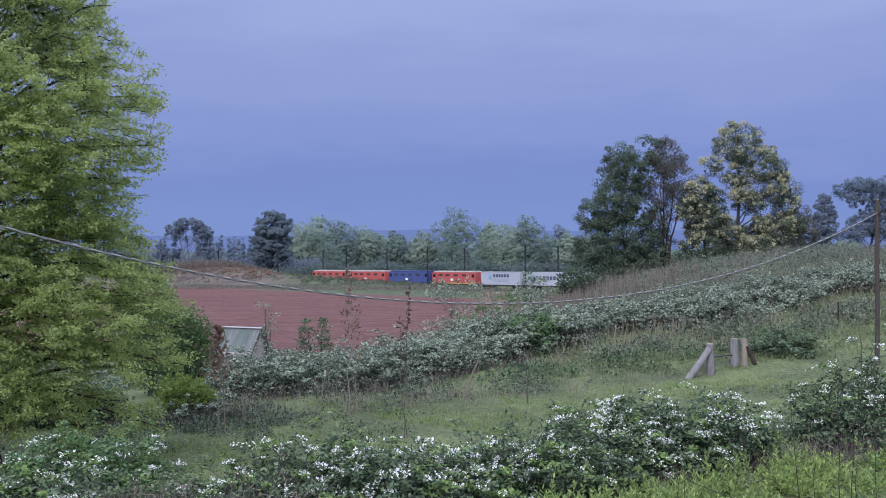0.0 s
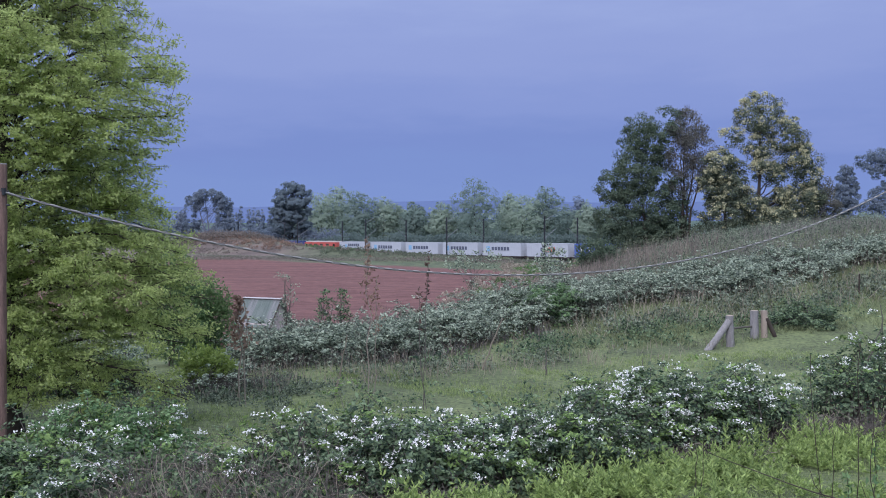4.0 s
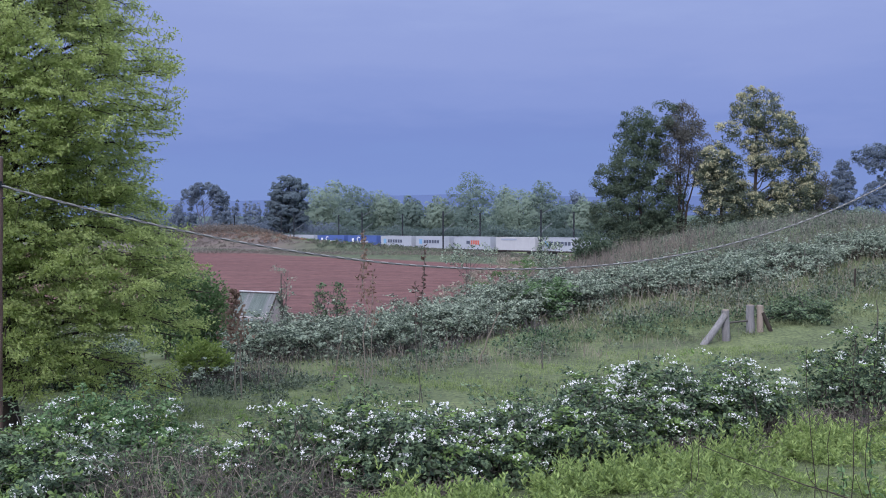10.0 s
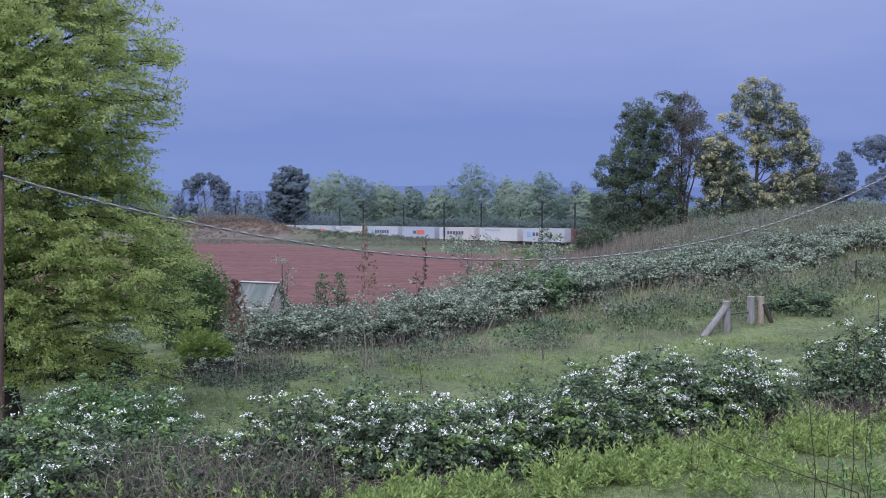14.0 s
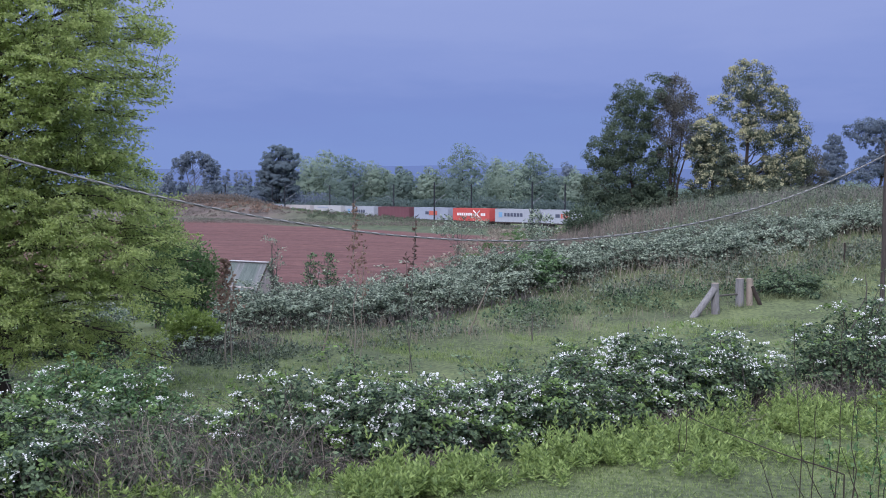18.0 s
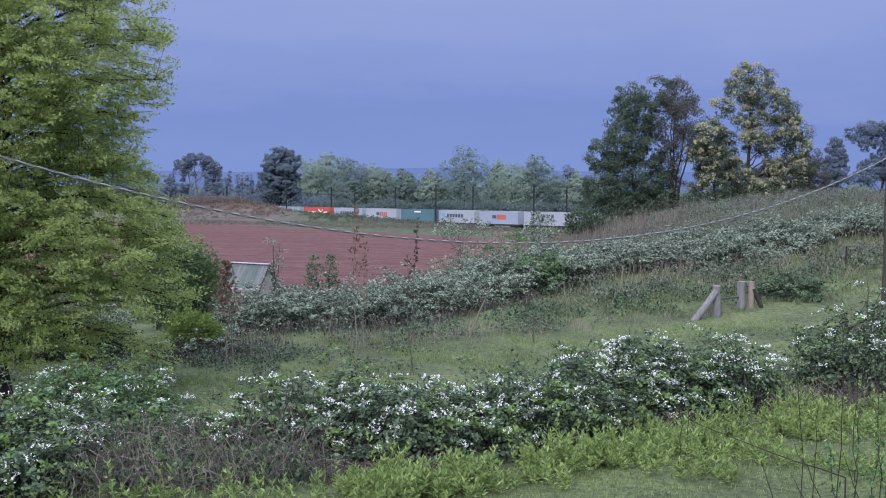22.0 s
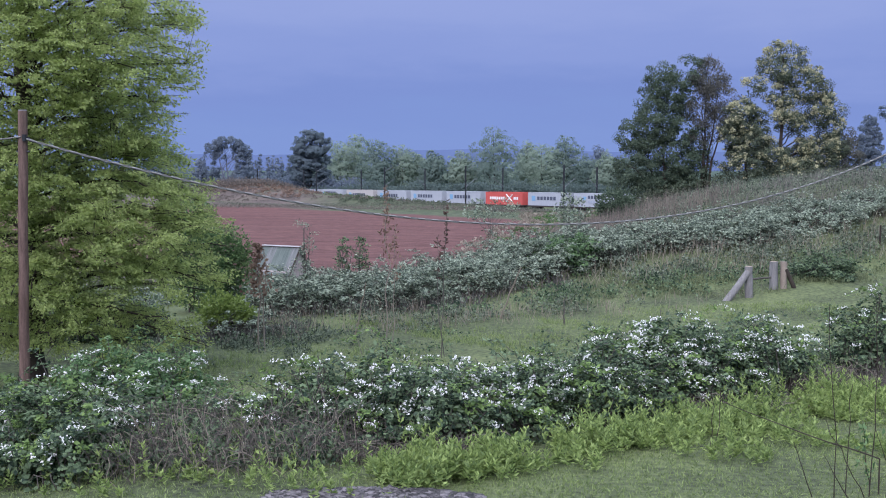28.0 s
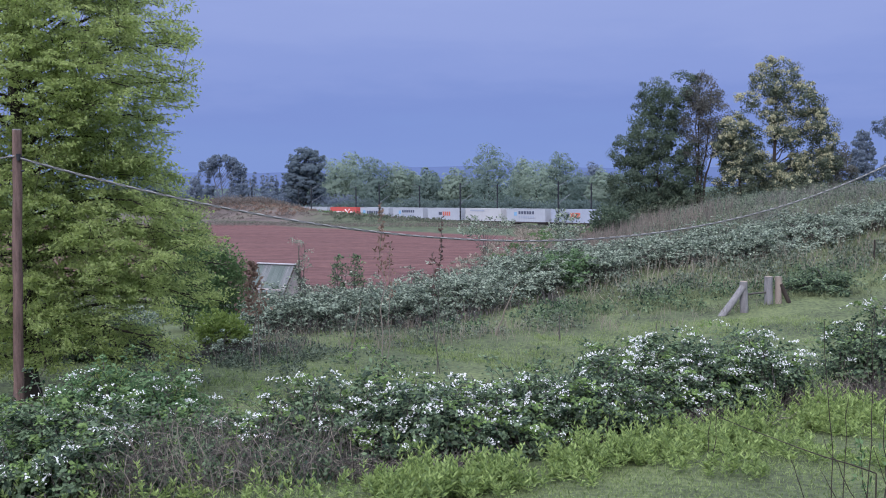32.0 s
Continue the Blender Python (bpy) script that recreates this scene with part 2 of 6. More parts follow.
def along_track(k, off=0.0):
    p = TRACK_AT + TRACK_WAY * PITCH * k + TRACK_OFF * off
    return np.array([p[0], p[1], RAIL_Z + CLIMB * k])


def ramp01(a, lo, hi):
    t = np.clip((a - lo) / (hi - lo), 0, 1)
    return t * t * (3 - 2 * t)


def G(x, y):
    """Height of the ground."""
    x, y = np.asarray(x, float), np.asarray(y, float)
    drop = np.interp(y, (-60, 0, 12, 18, 26, 36, 44, 60, 80, 100, 160, 235, 400, 900, 5000),
                     (1.7, 1.7, 4.1, 4.5, 4.95, 5.2, 5.7, 7.3, 8.9, 9.5, 10.3, 11.4, 12.4, 24, 60))
    hill = np.interp(y, (0, 18, 30, 36, 42, 50, 65, 90, 130, 200, 260), (0, 0.2, 0.5, 0.72, 2.0, 4.0, 6.4, 7.6, 6.3, 2.5, 0))
    t = np.clip((x - np.interp(y, (48, 75, 90, 130, 200), (-8, 1, 1, 11, 20))) / np.interp(y, (48, 75, 90, 130, 200), (40, 24, 26, 18, 14)), 0, 1)
    z = 5 - drop + hill * (1 - (1 - t) ** 2) * (1 - ramp01(x, 45, 100))
    z = z + 0.06 * np.sin(x * 0.9 + y * 0.5) * np.sin(y * 0.7 - x * 0.3) + 0.12 * np.sin(x * 0.21 + 1.0) * np.sin(y * 0.17)
    s = ((x - TRACK_AT[0]) * TRACK_WAY[0] + (y - TRACK_AT[1]) * TRACK_WAY[1]) / PITCH
    o = (x - TRACK_AT[0]) * TRACK_OFF[0] + (y - TRACK_AT[1]) * TRACK_OFF[1]
    crest = np.interp(s, (-30, -6, -4.4, -3.4, -2.8, -2.2, -1.3, -0.5, 0.5, 1.5, 4), (-2.7, -2.8, -2.75, -3.6, -4.2, -4.6, -4.85, -5.1, -5.5, -5.7, -6.4))
    bed = ramp01(np.abs(o - 2), 20, 9)
    z = z + (RAIL_Z + CLIMB * np.clip(s, -9, 9) - 0.55 - z) * bed
    return z + np.maximum(crest - z, 0) * np.exp(-((o + 17) / 8.5) ** 2)


def ground_sheet():
    ys = np.concatenate([np.linspace(-400, -20, 12), np.linspace(-15, 6, 8), np.arange(7, 60, 0.6), np.arange(60, 130, 1.6),
                         np.arange(130, 400, 3.0), np.geomspace(405, 4500, 24)])
    xs = np.concatenate([-np.geomspace(3000, 75, 26), np.arange(-70, -24, 3.0), np.arange(-24, 34, 0.7), np.arange(34, 72, 3.0), np.geomspace(76, 3000, 26)])
    X, Y = np.meshgrid(xs, ys)
    v = np.stack([X, Y, G(X, Y)], -1).reshape(-1, 3)
    nx, ny = len(xs), len(ys)
    i = (np.arange(ny - 1)[:, None] * nx + np.arange(nx - 1)[None]).ravel()
    return mesh_np("ground", v, np.stack([i, i + 1, i + 1 + nx, i + nx], 1))


def ground_material():
    """Green pasture, the ploughed red field, brown weeds on the bank."""
    m = bpy.data.materials.new("pasture_and_red_soil")
    m.use_nodes = True
    n, l = m.node_tree.nodes, m.node_tree.links
    b = n["Principled BSDF"]
    b.inputs["Roughness"].default_value = 0.95
    b.inputs["Specular IOR Level"].default_value = 0.15
    tc = n.new("ShaderNodeTexCoord")
    sep = n.new("ShaderNodeSeparateXYZ")
    l.new(tc.outputs["Object"], sep.inputs[0])

    def noise_tex(scale, detail=6, stretch=(1, 1, 1)):
        mp = n.new("ShaderNodeMapping")
        mp.inputs["Scale"].default_value = stretch
        t = n.new("ShaderNodeTexNoise")
        t.inputs["Scale"].default_value, t.inputs["Detail"].default_value = scale, detail
        l.new(tc.outputs["Object"], mp.inputs["Vector"]), l.new(mp.outputs[0], t.inputs["Vector"])
        return t.outputs["Fac"]

    def colours(fac, *stops):
        r = n.new("ShaderNodeValToRGB")
        for i, (at, col) in enumerate(stops):
            e = r.color_ramp.elements[i] if i < 2 else r.color_ramp.elements.new(at)
            e.position, e.color = at, (*col, 1)
        l.new(fac, r.inputs["Fac"])
        return r.outputs["Color"]

    def mathn(op, a, c):
        k = n.new("ShaderNodeMath")
        k.operation = op
        for i, s in enumerate((a, c)):
            if isinstance(s, (int, float)):
                k.inputs[i].default_value = s
            else:
                l.new(s, k.inputs[i])
        return k.outputs[0]

    def mixc(fac, a, c):
        k = n.new("ShaderNodeMix")
        k.data_type = "RGBA"
        l.new(fac, k.inputs[0]), l.new(a, k.inputs[6]), l.new(c, k.inputs[7])
        return k.outputs[2]

    def between(value, lo, hi, soft):
        r = n.new("ShaderNodeMapRange")
        r.inputs[1].default_value, r.inputs[2].default_value = lo - soft, lo + soft
        l.new(value, r.inputs[0])
        q = n.new("ShaderNodeMapRange")
        q.inputs[1].default_value, q.inputs[2].default_value = hi + soft, hi - soft
        l.new(value, q.inputs[0])
        return mathn("MULTIPLY", r.outputs[0], q.outputs[0])

    grass = colours(mathn("ADD", mathn("MULTIPLY", noise_tex(0.35), 0.45), mathn("MULTIPLY", noise_tex(9.0, 10), 0.55)),
                    (0.36, (0.036, 0.042, 0.03)), (0.50, (0.085, 0.106, 0.055)), (0.62, (0.14, 0.168, 0.078)))
    red = colours(mathn("ADD", mathn("MULTIPLY", noise_tex(0.4, 5, (0.12, 1.0, 1)), 0.5), mathn("MULTIPLY", noise_tex(0.9, 8), 0.5)),
                  (0.33, (0.068, 0.034, 0.033)), (0.5, (0.113, 0.056, 0.055)), (0.68, (0.158, 0.082, 0.076)))
    brown = colours(mathn("ADD", mathn("MULTIPLY", noise_tex(0.12, 6, (0.5, 1, 1)), 0.7), mathn("MULTIPLY", noise_tex(1.1), 0.3)),
                    (0.35, (0.075, 0.062, 0.06)), (0.52, (0.125, 0.10, 0.092)), (0.66, (0.09, 0.095, 0.068)))
    verge = colours(noise_tex(0.5, 8), (0.35, (0.05, 0.064, 0.044)), (0.55, (0.08, 0.10, 0.06)), (0.7, (0.115, 0.117, 0.08)))
    far = colours(noise_tex(0.01), (0.3, (0.04, 0.07, 0.06)), (0.7, (0.08, 0.11, 0.08)))
    wob = mathn("MULTIPLY", mathn("SUBTRACT", noise_tex(0.04), 0.5), 9.0)
    yy = mathn("ADD", sep.outputs["Y"], wob)
    xx = mathn("ADD", sep.outputs["X"], wob)
    off = mathn("ADD", mathn("ADD", mathn("MULTIPLY", sep.outputs["X"], 0.7569), mathn("MULTIPLY", sep.outputs["Y"], 0.6535)), mathn("SUBTRACT", mathn("MULTIPLY", wob, 0.5), 172.5))
    in_red = mathn("MULTIPLY", mathn("MULTIPLY", between(yy, 88, 260, 3), between(off, -900, -41, 2)), between(xx, -400, 12, 5))
    in_brown = mathn("MULTIPLY", between(off, -60, -16, 4), between(xx, -400, -26, 12))
    col = mixc(in_brown, grass, brown)
    col = mixc(mathn("MULTIPLY", between(yy, 70, 225, 8), between(xx, -30, 18, 6)), col, brown)
    col = mixc(mathn("MULTIPLY", between(off, -42, 12, 3), between(xx, -34, 400, 10)), col, verge)
    col = mixc(in_red, col, red)
    col = mixc(between(sep.outputs["Y"], 350, 9000, 40), col, far)
    l.new(col, b.inputs["Base Color"])
    bp = n.new("ShaderNodeBump")
    bp.inputs["Strength"].default_value, bp.inputs["Distance"].default_value = 0.6, 0.08
    l.new(noise_tex(5.0, 8), bp.inputs["Height"])
    l.new(bp.outputs[0], b.inputs["Normal"])
    return m


ground = part("ground", ground_sheet(), ground_material(), smooth=True)
tagged(ground, "rolling green pasture falling to a ploughed red field", "ground", kind="structure")

# ---- trees ----
def in_lobes(lobes, n, shell=0.45):
    """Points in ellipsoids (x, y, z, rx, ry, rz), most of them near the skin."""
    vol = np.array([(b[3] * b[4] * b[5]) ** 0.8 for b in lobes])
    pick = RNG.choice(len(lobes), n, p=vol / vol.sum())
    L = np.array(lobes, float)[pick]
    d = unit(RNG.normal(size=(n, 3)))
    r = 1 - shell * RNG.uniform(0, 1, n) ** 1.5
    return L[:, :3] + d * r[:, None] * L[:, 3:], d


def crown_tree(name, x, y, height, lobes, clumps, per, leaf, material, label, radius=0.0, clump=0.5, bare=0.12, blossom=0, group="", stems=1, flat=0.6, bark=None, limbs=26, category="tree", fill=0, lay=0.7):
    """A trunk with limbs that reach into a crown of many leaf clumps."""
    t = thing(name, (x, y, G(x, y) - 0.1), label, category, group)
    c, d = in_lobes(lobes, clumps)
    low = min(b[2] - b[5] for b in lobes)
    c[:, 2] = np.maximum(c[:, 2], low)
    radius = radius or height * 0.018
    segs = []
    top = np.array([0.0, 0.0, height * 0.82])
    for s in range(stems):
        foot = np.array([RNG.normal() * radius, RNG.normal() * radius, 0.0]) if stems > 1 else np.zeros(3)
        tip = top + (np.array([RNG.normal(), RNG.normal(), 0]) * height * 0.07 if stems > 1 else 0)
        trunk = bend(foot, tip, 0, 8, height * 0.006)
        segs += curve_segs(trunk, radius / stems ** 0.4, radius * 0.15)
        for j in RNG.choice(clumps, limbs // stems, replace=False):
            q = c[j]
            z0 = np.clip(q[2] - abs(RNG.normal()) * height * 0.1 - np.hypot(q[0], q[1]) * RNG.uniform(0.5, 1.1), height * bare, height * 0.8)
            p = foot + (tip - foot) * (z0 / tip[2])
            rr = radius * (1 - z0 / height) * 0.45
            segs += curve_segs(bend(p, q, -0.06 * np.linalg.norm(q - p), 6, height * 0.008), rr, rr * 0.2)
    part("trunk", tube_mesh("trunk", segs, 6), bark or M_BARK, t, "dark trunk and limbs", smooth=True)
    k = unit(RNG.normal(size=(clumps, per, 3))) * RNG.uniform(0.05, 1, (clumps, per, 1)) ** 0.6 * np.array([1, 1, flat]) * clump * RNG.uniform(0.6, 1.15, (clumps, 1, 1))
    p = (c[:, None] + k).reshape(-1, 3)
    out = (unit(k) * 0.8 + d[:, None] * 0.5 + np.array([0, 0, 0.15])).reshape(-1, 3) + RNG.normal(size=p.shape) * 0.5
    size = np.full(len(p), float(leaf))
    if fill:
        q, qd = in_lobes([(*b[:3], b[3] * 0.72, b[4] * 0.72, b[5] * 0.72) for b in lobes], fill, 0.8)
        p, out, size = np.concatenate([p, q]), np.concatenate([out, qd + RNG.normal(size=q.shape) * 0.6]), np.concatenate([size, np.full(fill, leaf * 2.0)])
    part("crown", leaf_mesh("crown", p, out, size, size * 0.55, lay=lay), material, t, kind="stuff")
    if blossom:
        w = np.exp(1.2 * d[:, 2] - 0.8 * d[:, 0] - 0.6 * d[:, 1] + RNG.normal(size=clumps) * 0.8)
        j = RNG.choice(clumps, blossom, p=w / w.sum())
        up = unit(RNG.normal(size=(blossom, 3)) + np.array([-0.3, -0.6, 0.5]))
        kk = unit(RNG.normal(size=(blossom, 20, 3))) * RNG.uniform(0.2, 1, (blossom, 20, 1)) * 0.19
        p = (c[j][:, None] + up[:, None] * clump * 0.95 + kk).reshape(-1, 3)
        part("blossom", leaf_mesh("blossom", p, RNG.normal(size=p.shape) + np.array([0, 0, 0.6]), leaf * 0.9, leaf * 0.7), M_BLOSSOM, t, "pale yellow blossom clusters", kind="stuff")
    return t


def facing_leaves(name, p, nrm, size, wide=0.7, rough=0.45):
    """Leaves at points p that lie across the outward directions nrm."""
    n = len(p)
    nrm = unit(nrm + RNG.normal(size=(n, 3)) * rough)
    d = unit(np.cross(nrm, RNG.normal(size=(n, 3))))
    side = np.cross(d, nrm)
    L = (np.asarray(size) * RNG.uniform(0.6, 1.35, n))[:, None]
    W = L * wide * 0.5
    mid = p - nrm * L * 0.08
    v = np.stack([p - d * L * 0.5, mid + side * W, p + d * L * 0.5, mid - side * W], 1).reshape(-1, 3)
    return mesh_np(name, v, np.arange(4 * n).reshape(n, 4))


def puff_tree(name, x, y, lobes, puffs, per, leaf, puff, material, label, category="tree", group="", flat=0.75, stems=1, limbs=26, radius=0.2, bark=None, foot=0.0, fill=0, blossom=0, rough=0.45, shell=0.4, twigs=0, fork=0.25, soft=0.0):
    """A tree whose crown is built of many rounded puffs of leaves; lobes are (x, height over the sea, across, up), x from the trunk."""
    z0 = float(G(x, y)) - 0.1
    t = thing(name, (x, y, z0), label, category, group)
    L = [(a, RNG.normal() * w * 0.2, z - z0, w, w * 0.95, h) for a, z, w, h in lobes]
    c, d = in_lobes(L, puffs, shell)
    top = max(b[2] + b[5] * 0.5 for b in L)
    low = min(b[2] - b[5] for b in L)
    segs = []
    for k in range(stems):
        b = L[k % len(L)] if stems > 1 else max(L, key=lambda q: q[2])
        p0 = np.array([RNG.normal() * radius * 0.8 + foot, RNG.normal() * radius * 0.5, 0.0]) if stems > 1 else np.array([foot, 0, 0.0])
        tip = np.array([b[0] * 0.9, b[1], max(b[2] + b[5] * 0.3, top * fork)])
        line = bend(p0, tip, 0, 8, top * 0.008)
        r = radius / stems ** 0.4
        segs += curve_segs(line, r, r * 0.15)
        for j in RNG.choice(puffs, limbs // stems, replace=False):
            q = c[j]
            f = np.clip((q[2] - np.hypot(q[0] - tip[0], q[1]) * RNG.uniform(0.5, 1.1)) / tip[2], 0.12, 0.95)
            i = min(int(f * 8), 7)
            p = line[i] + (line[i + 1] - line[i]) * (f * 8 - i)
            rr = r * (1.05 - f) * 0.36
            segs += curve_segs(bend(p, q, -0.05 * np.linalg.norm(q - p), 6, top * 0.008), rr, rr * 0.2)
    part("trunk", tube_mesh("trunk", segs, 6), bark or M_BARK, t, "dark trunk and limbs", smooth=True)
    if twigs:
        fine = []
        for j in RNG.integers(0, puffs, twigs):
            a = unit(d[j] + RNG.normal(size=3) * 0.5 + np.array([0, 0, 0.5]))
            fine += curve_segs(bend(c[j] - a * puff * 0.6, c[j] + a * puff * RNG.uniform(0.6, 1.4), -0.04, 3, 0.04), 0.02, 0.008)
        part("twig_mass", tube_mesh("twig_mass", fine, 4), bark or M_TWIG, t, "bare fine twigs", kind="stuff")
    r = puff * RNG.uniform(0.6, 1.25, (puffs, 1, 1))
    k = unit(RNG.normal(size=(puffs, per, 3)) + d[:, None] * 0.75 + np.array([0, 0, 0.25]))
    p = (c[:, None] + k * np.array([1, 1, flat]) * r * RNG.uniform(0.55, 1.08, (puffs, per, 1))).reshape(-1, 3)
    nrm = (k * (1 - soft) + d[:, None] * (0.35 + soft) + np.array([0, -0.3, 0.4]) * soft).reshape(-1, 3)
    if soft > 0.7:
        mid = 0.5 * (top + low)
        nrm = unit(p * np.array([1, 1, 0]) + (p - mid) * np.array([0, 0, 0.7])) * 1.2 + nrm * 0.35
    size = np.full(len(p), float(leaf))
    if fill:
        k = 0.94 if soft > 0.7 else 0.7
        q, qd = in_lobes([(*b[:3], b[3] * k, b[4] * k, b[5] * k) for b in L], fill, 0.6 if soft < 0.7 else 0.15)
        p, nrm, size = np.concatenate([p, q]), np.concatenate([nrm, qd]), np.concatenate([size, np.full(fill, leaf * (1.15 if soft > 0.7 else 2.2))])
    p[:, 2] = np.maximum(p[:, 2], 0.1)
    part("crown", facing_leaves("crown", p, nrm, size, rough=rough), material, t, kind="stuff")
    if blossom:
        w = np.exp(1.0 * d[:, 2] - 0.9 * d[:, 0] - 0.9 * d[:, 1] + RNG.normal(size=puffs) * 0.7)
        j = RNG.choice(puffs, blossom, p=w / w.sum())
        up = unit(RNG.normal(size=(blossom, 3)) * 0.8 + d[j] * 0.6 + np.array([-0.2, -0.6, 0.4]))
        b0 = c[j] + up * np.array([1, 1, flat]) * r[j, 0] * 1.05
        kk = unit(RNG.normal(size=(blossom, 18, 3)))
        q = (b0[:, None] + kk * RNG.uniform(0.10, 0.23, (blossom, 1, 1)) * np.array([1.2, 1.2, 0.85])).reshape(-1, 3)
        part("blossom", facing_leaves("blossom", q, kk.reshape(-1, 3), leaf * 1.05), M_BLOSSOM, t, "pale yellow blossom clusters", kind="stuff")
    return t


def big_tree(x, y):
    """The spring tree beside the pole: tiers of long level boughs with drooping sprays."""
    t = thing("broadleaf_tree", (x, y, G(x, y) - 0.1), "large tree with fresh yellow-green spring leaves and dark trunk", "tree")
    H = 14.0
    trunk = bend(np.array([-0.22, 0, 0]), np.array([-0.3, 0.2, H * 0.95]), 0, 14, 0.04)
    segs = curve_segs(trunk, 0.24, 0.03)
    segs += curve_segs(np.array([[-0.22, 0, -0.1], [-0.22, 0, 0.25], [-0.22, 0, 0.6]]), 0.36, 0.24)
    P, D = [], []
    z, count = 1.05, 0
    while z < H * 0.95:
        for a0 in range(3):
            count += 1
            a = (count * 2.399 + RNG.normal() * 0.22 + np.pi) % (2 * np.pi) - np.pi
            full = np.interp(z + np.interp(z, (2, 4, 7, 10), (-0.2, 0.2, 1.0, 1.4)), (1.0, 2.0, 3.5, 4.3, 5.0, 5.7, 6.4, 7.9, 8.9, 10, 14), (3.9, 4.0, 4.0, 3.4, 2.8, 2.8, 3.3, 3.15, 2.7, 2.4, 0.5))
            L = full * RNG.uniform(0.84, 1.0)
            rise = np.interp(z, (1.2, 4, 7, 10, 15), (-0.3, 0.15, 1.1, 1.7, 1.9)) * L / 4 + RNG.normal() * 0.2
            p0 = np.array([0, 0, z + 0.055 * a0])
            q = p0 + np.array([np.cos(a) * L, np.sin(a) * L, rise])
            bough = bend(p0, q, -0.30 if z > 2.6 else -0.25, 8, 0.05)
            r = 0.014 + 0.009 * L
            segs += curve_segs(bough, r, 0.008)
            for j in range(17):
                f = RNG.uniform(0.05, 1.0)
                i = min(int(f * 8), 7)
                b0 = bough[i] + (bough[i + 1] - bough[i]) * (f * 8 - i)
                turn = a + RNG.choice((-1, 1)) * RNG.uniform(0.3, 1.1)
                l = RNG.uniform(0.35, 0.95) * (1.2 - 0.6 * f)
                b1 = b0 + np.array([np.cos(turn) * l, np.sin(turn) * l, RNG.normal(-0.03, 0.34)])
                if np.sin(a) < 0.55 and np.cos(a) > -0.35:
                    segs += curve_segs(bend(b0, b1, -0.05, 2), 0.007, 0.003)
                for w in range(3):
                    g = RNG.uniform(0.15, 1.0)
                    c0 = b0 + (b1 - b0) * g
                    wa = turn + RNG.normal() * 0.8
                    wv = np.array([np.cos(wa), np.sin(wa), RNG.normal(0.05, 0.3)]) * RNG.uniform(0.15, 0.4)
                    n = (30 if z > 5 else 36 if z > 2.2 else 32) if np.sin(a) < 0.55 and np.cos(a) > -0.35 else 7
                    s = RNG.uniform(0, 1, (n, 1))
                    P.append(c0 + wv * s + RNG.normal(size=(n, 3)) * np.array([0.07, 0.07, 0.045]))
                    D.append(np.tile(wv, (n, 1)) * 1.5 + RNG.normal(size=(n, 3)) * 0.35 - np.array([0, 0, 0.12]))
        z += 0.155
    # fans of leaves at the outside of the lower boughs
    FP, FN = [], []
    for i in range(960):
        zz = RNG.uniform(2.1, 8.6)
        a = RNG.uniform(-2.4, 0.75)
        rr = np.interp(zz, (2.1, 3.5, 4.3, 5.0, 5.7, 6.4, 7.9, 8.6), (3.7, 3.8, 3.2, 2.6, 2.6, 3.0, 2.9, 2.6)) * RNG.uniform(0.35, 1.0) ** 0.6
        c0 = np.array([np.cos(a) * rr, np.sin(a) * rr, zz])
        turn = a + RNG.normal() * 0.5
        wv = np.array([np.cos(turn), np.sin(turn), RNG.normal(-0.12, 0.18)]) * RNG.uniform(0.35, 0.6)
        FP.append(c0 + wv * RNG.uniform(0, 1, (52, 1)) + RNG.normal(size=(52, 3)) * np.array([0.075, 0.075, 0.028]))
        FN.append(np.tile(np.array([np.cos(a) * 0.55, np.sin(a) * 0.55, 0.8]), (52, 1)))
        if i % 3 == 0:
            segs += curve_segs(bend(c0 - wv * 0.6, c0 + wv, -0.04, 2), 0.007, 0.003)
    # short leafy sprays close round the trunk
    for i in range(160):
        a, zz = RNG.uniform(-2.6, 0.9), RNG.uniform(1.7, 7.5)
        rr = RNG.uniform(0.35, 1.5)
        c0 = np.array([np.cos(a) * rr, np.sin(a) * rr, zz])
        wv = np.array([np.cos(a), np.sin(a), RNG.normal(-0.1, 0.3)]) * 0.35
        P.append(c0 + wv * RNG.uniform(0, 1, (45, 1)) + RNG.normal(size=(45, 3)) * np.array([0.12, 0.12, 0.06]))
        D.append(np.tile(wv, (45, 1)) + RNG.normal(size=(45, 3)) * 0.35)
    part("trunk", tube_mesh("trunk", segs[:2], 12), M_BARK, t, "dark trunk", smooth=True)
    part("bough_mass", tube_mesh("bough_mass", segs[2:], 4), M_BARK, t, "thin level boughs", smooth=True, kind="stuff")
    part("crown", leaf_mesh("crown", np.concatenate(P), np.concatenate(D), 0.084, 0.034, lay=1.0), M_OAK, t, kind="stuff")
    part("fan_leaves", facing_leaves("fan_leaves", np.concatenate(FP), np.concatenate(FN), 0.075, 0.5, 0.45), M_OAK, t, kind="stuff")
    return t


big_tree(-9.1, 23.5)


def shrub(name, x, y, w, h, n, leaf, material, label, group="", category="shrub", depth=None, bark=None):
    return crown_tree(name, x, y, h, [(0, 0, h * 0.55, w / 2, (depth or w) / 2, h * 0.45), (w * 0.15, 0, h * 0.4, w * 0.4, (depth or w) * 0.4, h * 0.4)],
                      n, 22, leaf, material, label, radius=0.03 + 0.01 * h, clump=0.16 * min(w, h) + 0.08, bare=0.05, group=group, stems=3, limbs=24, bark=bark or M_TWIG, category=category)


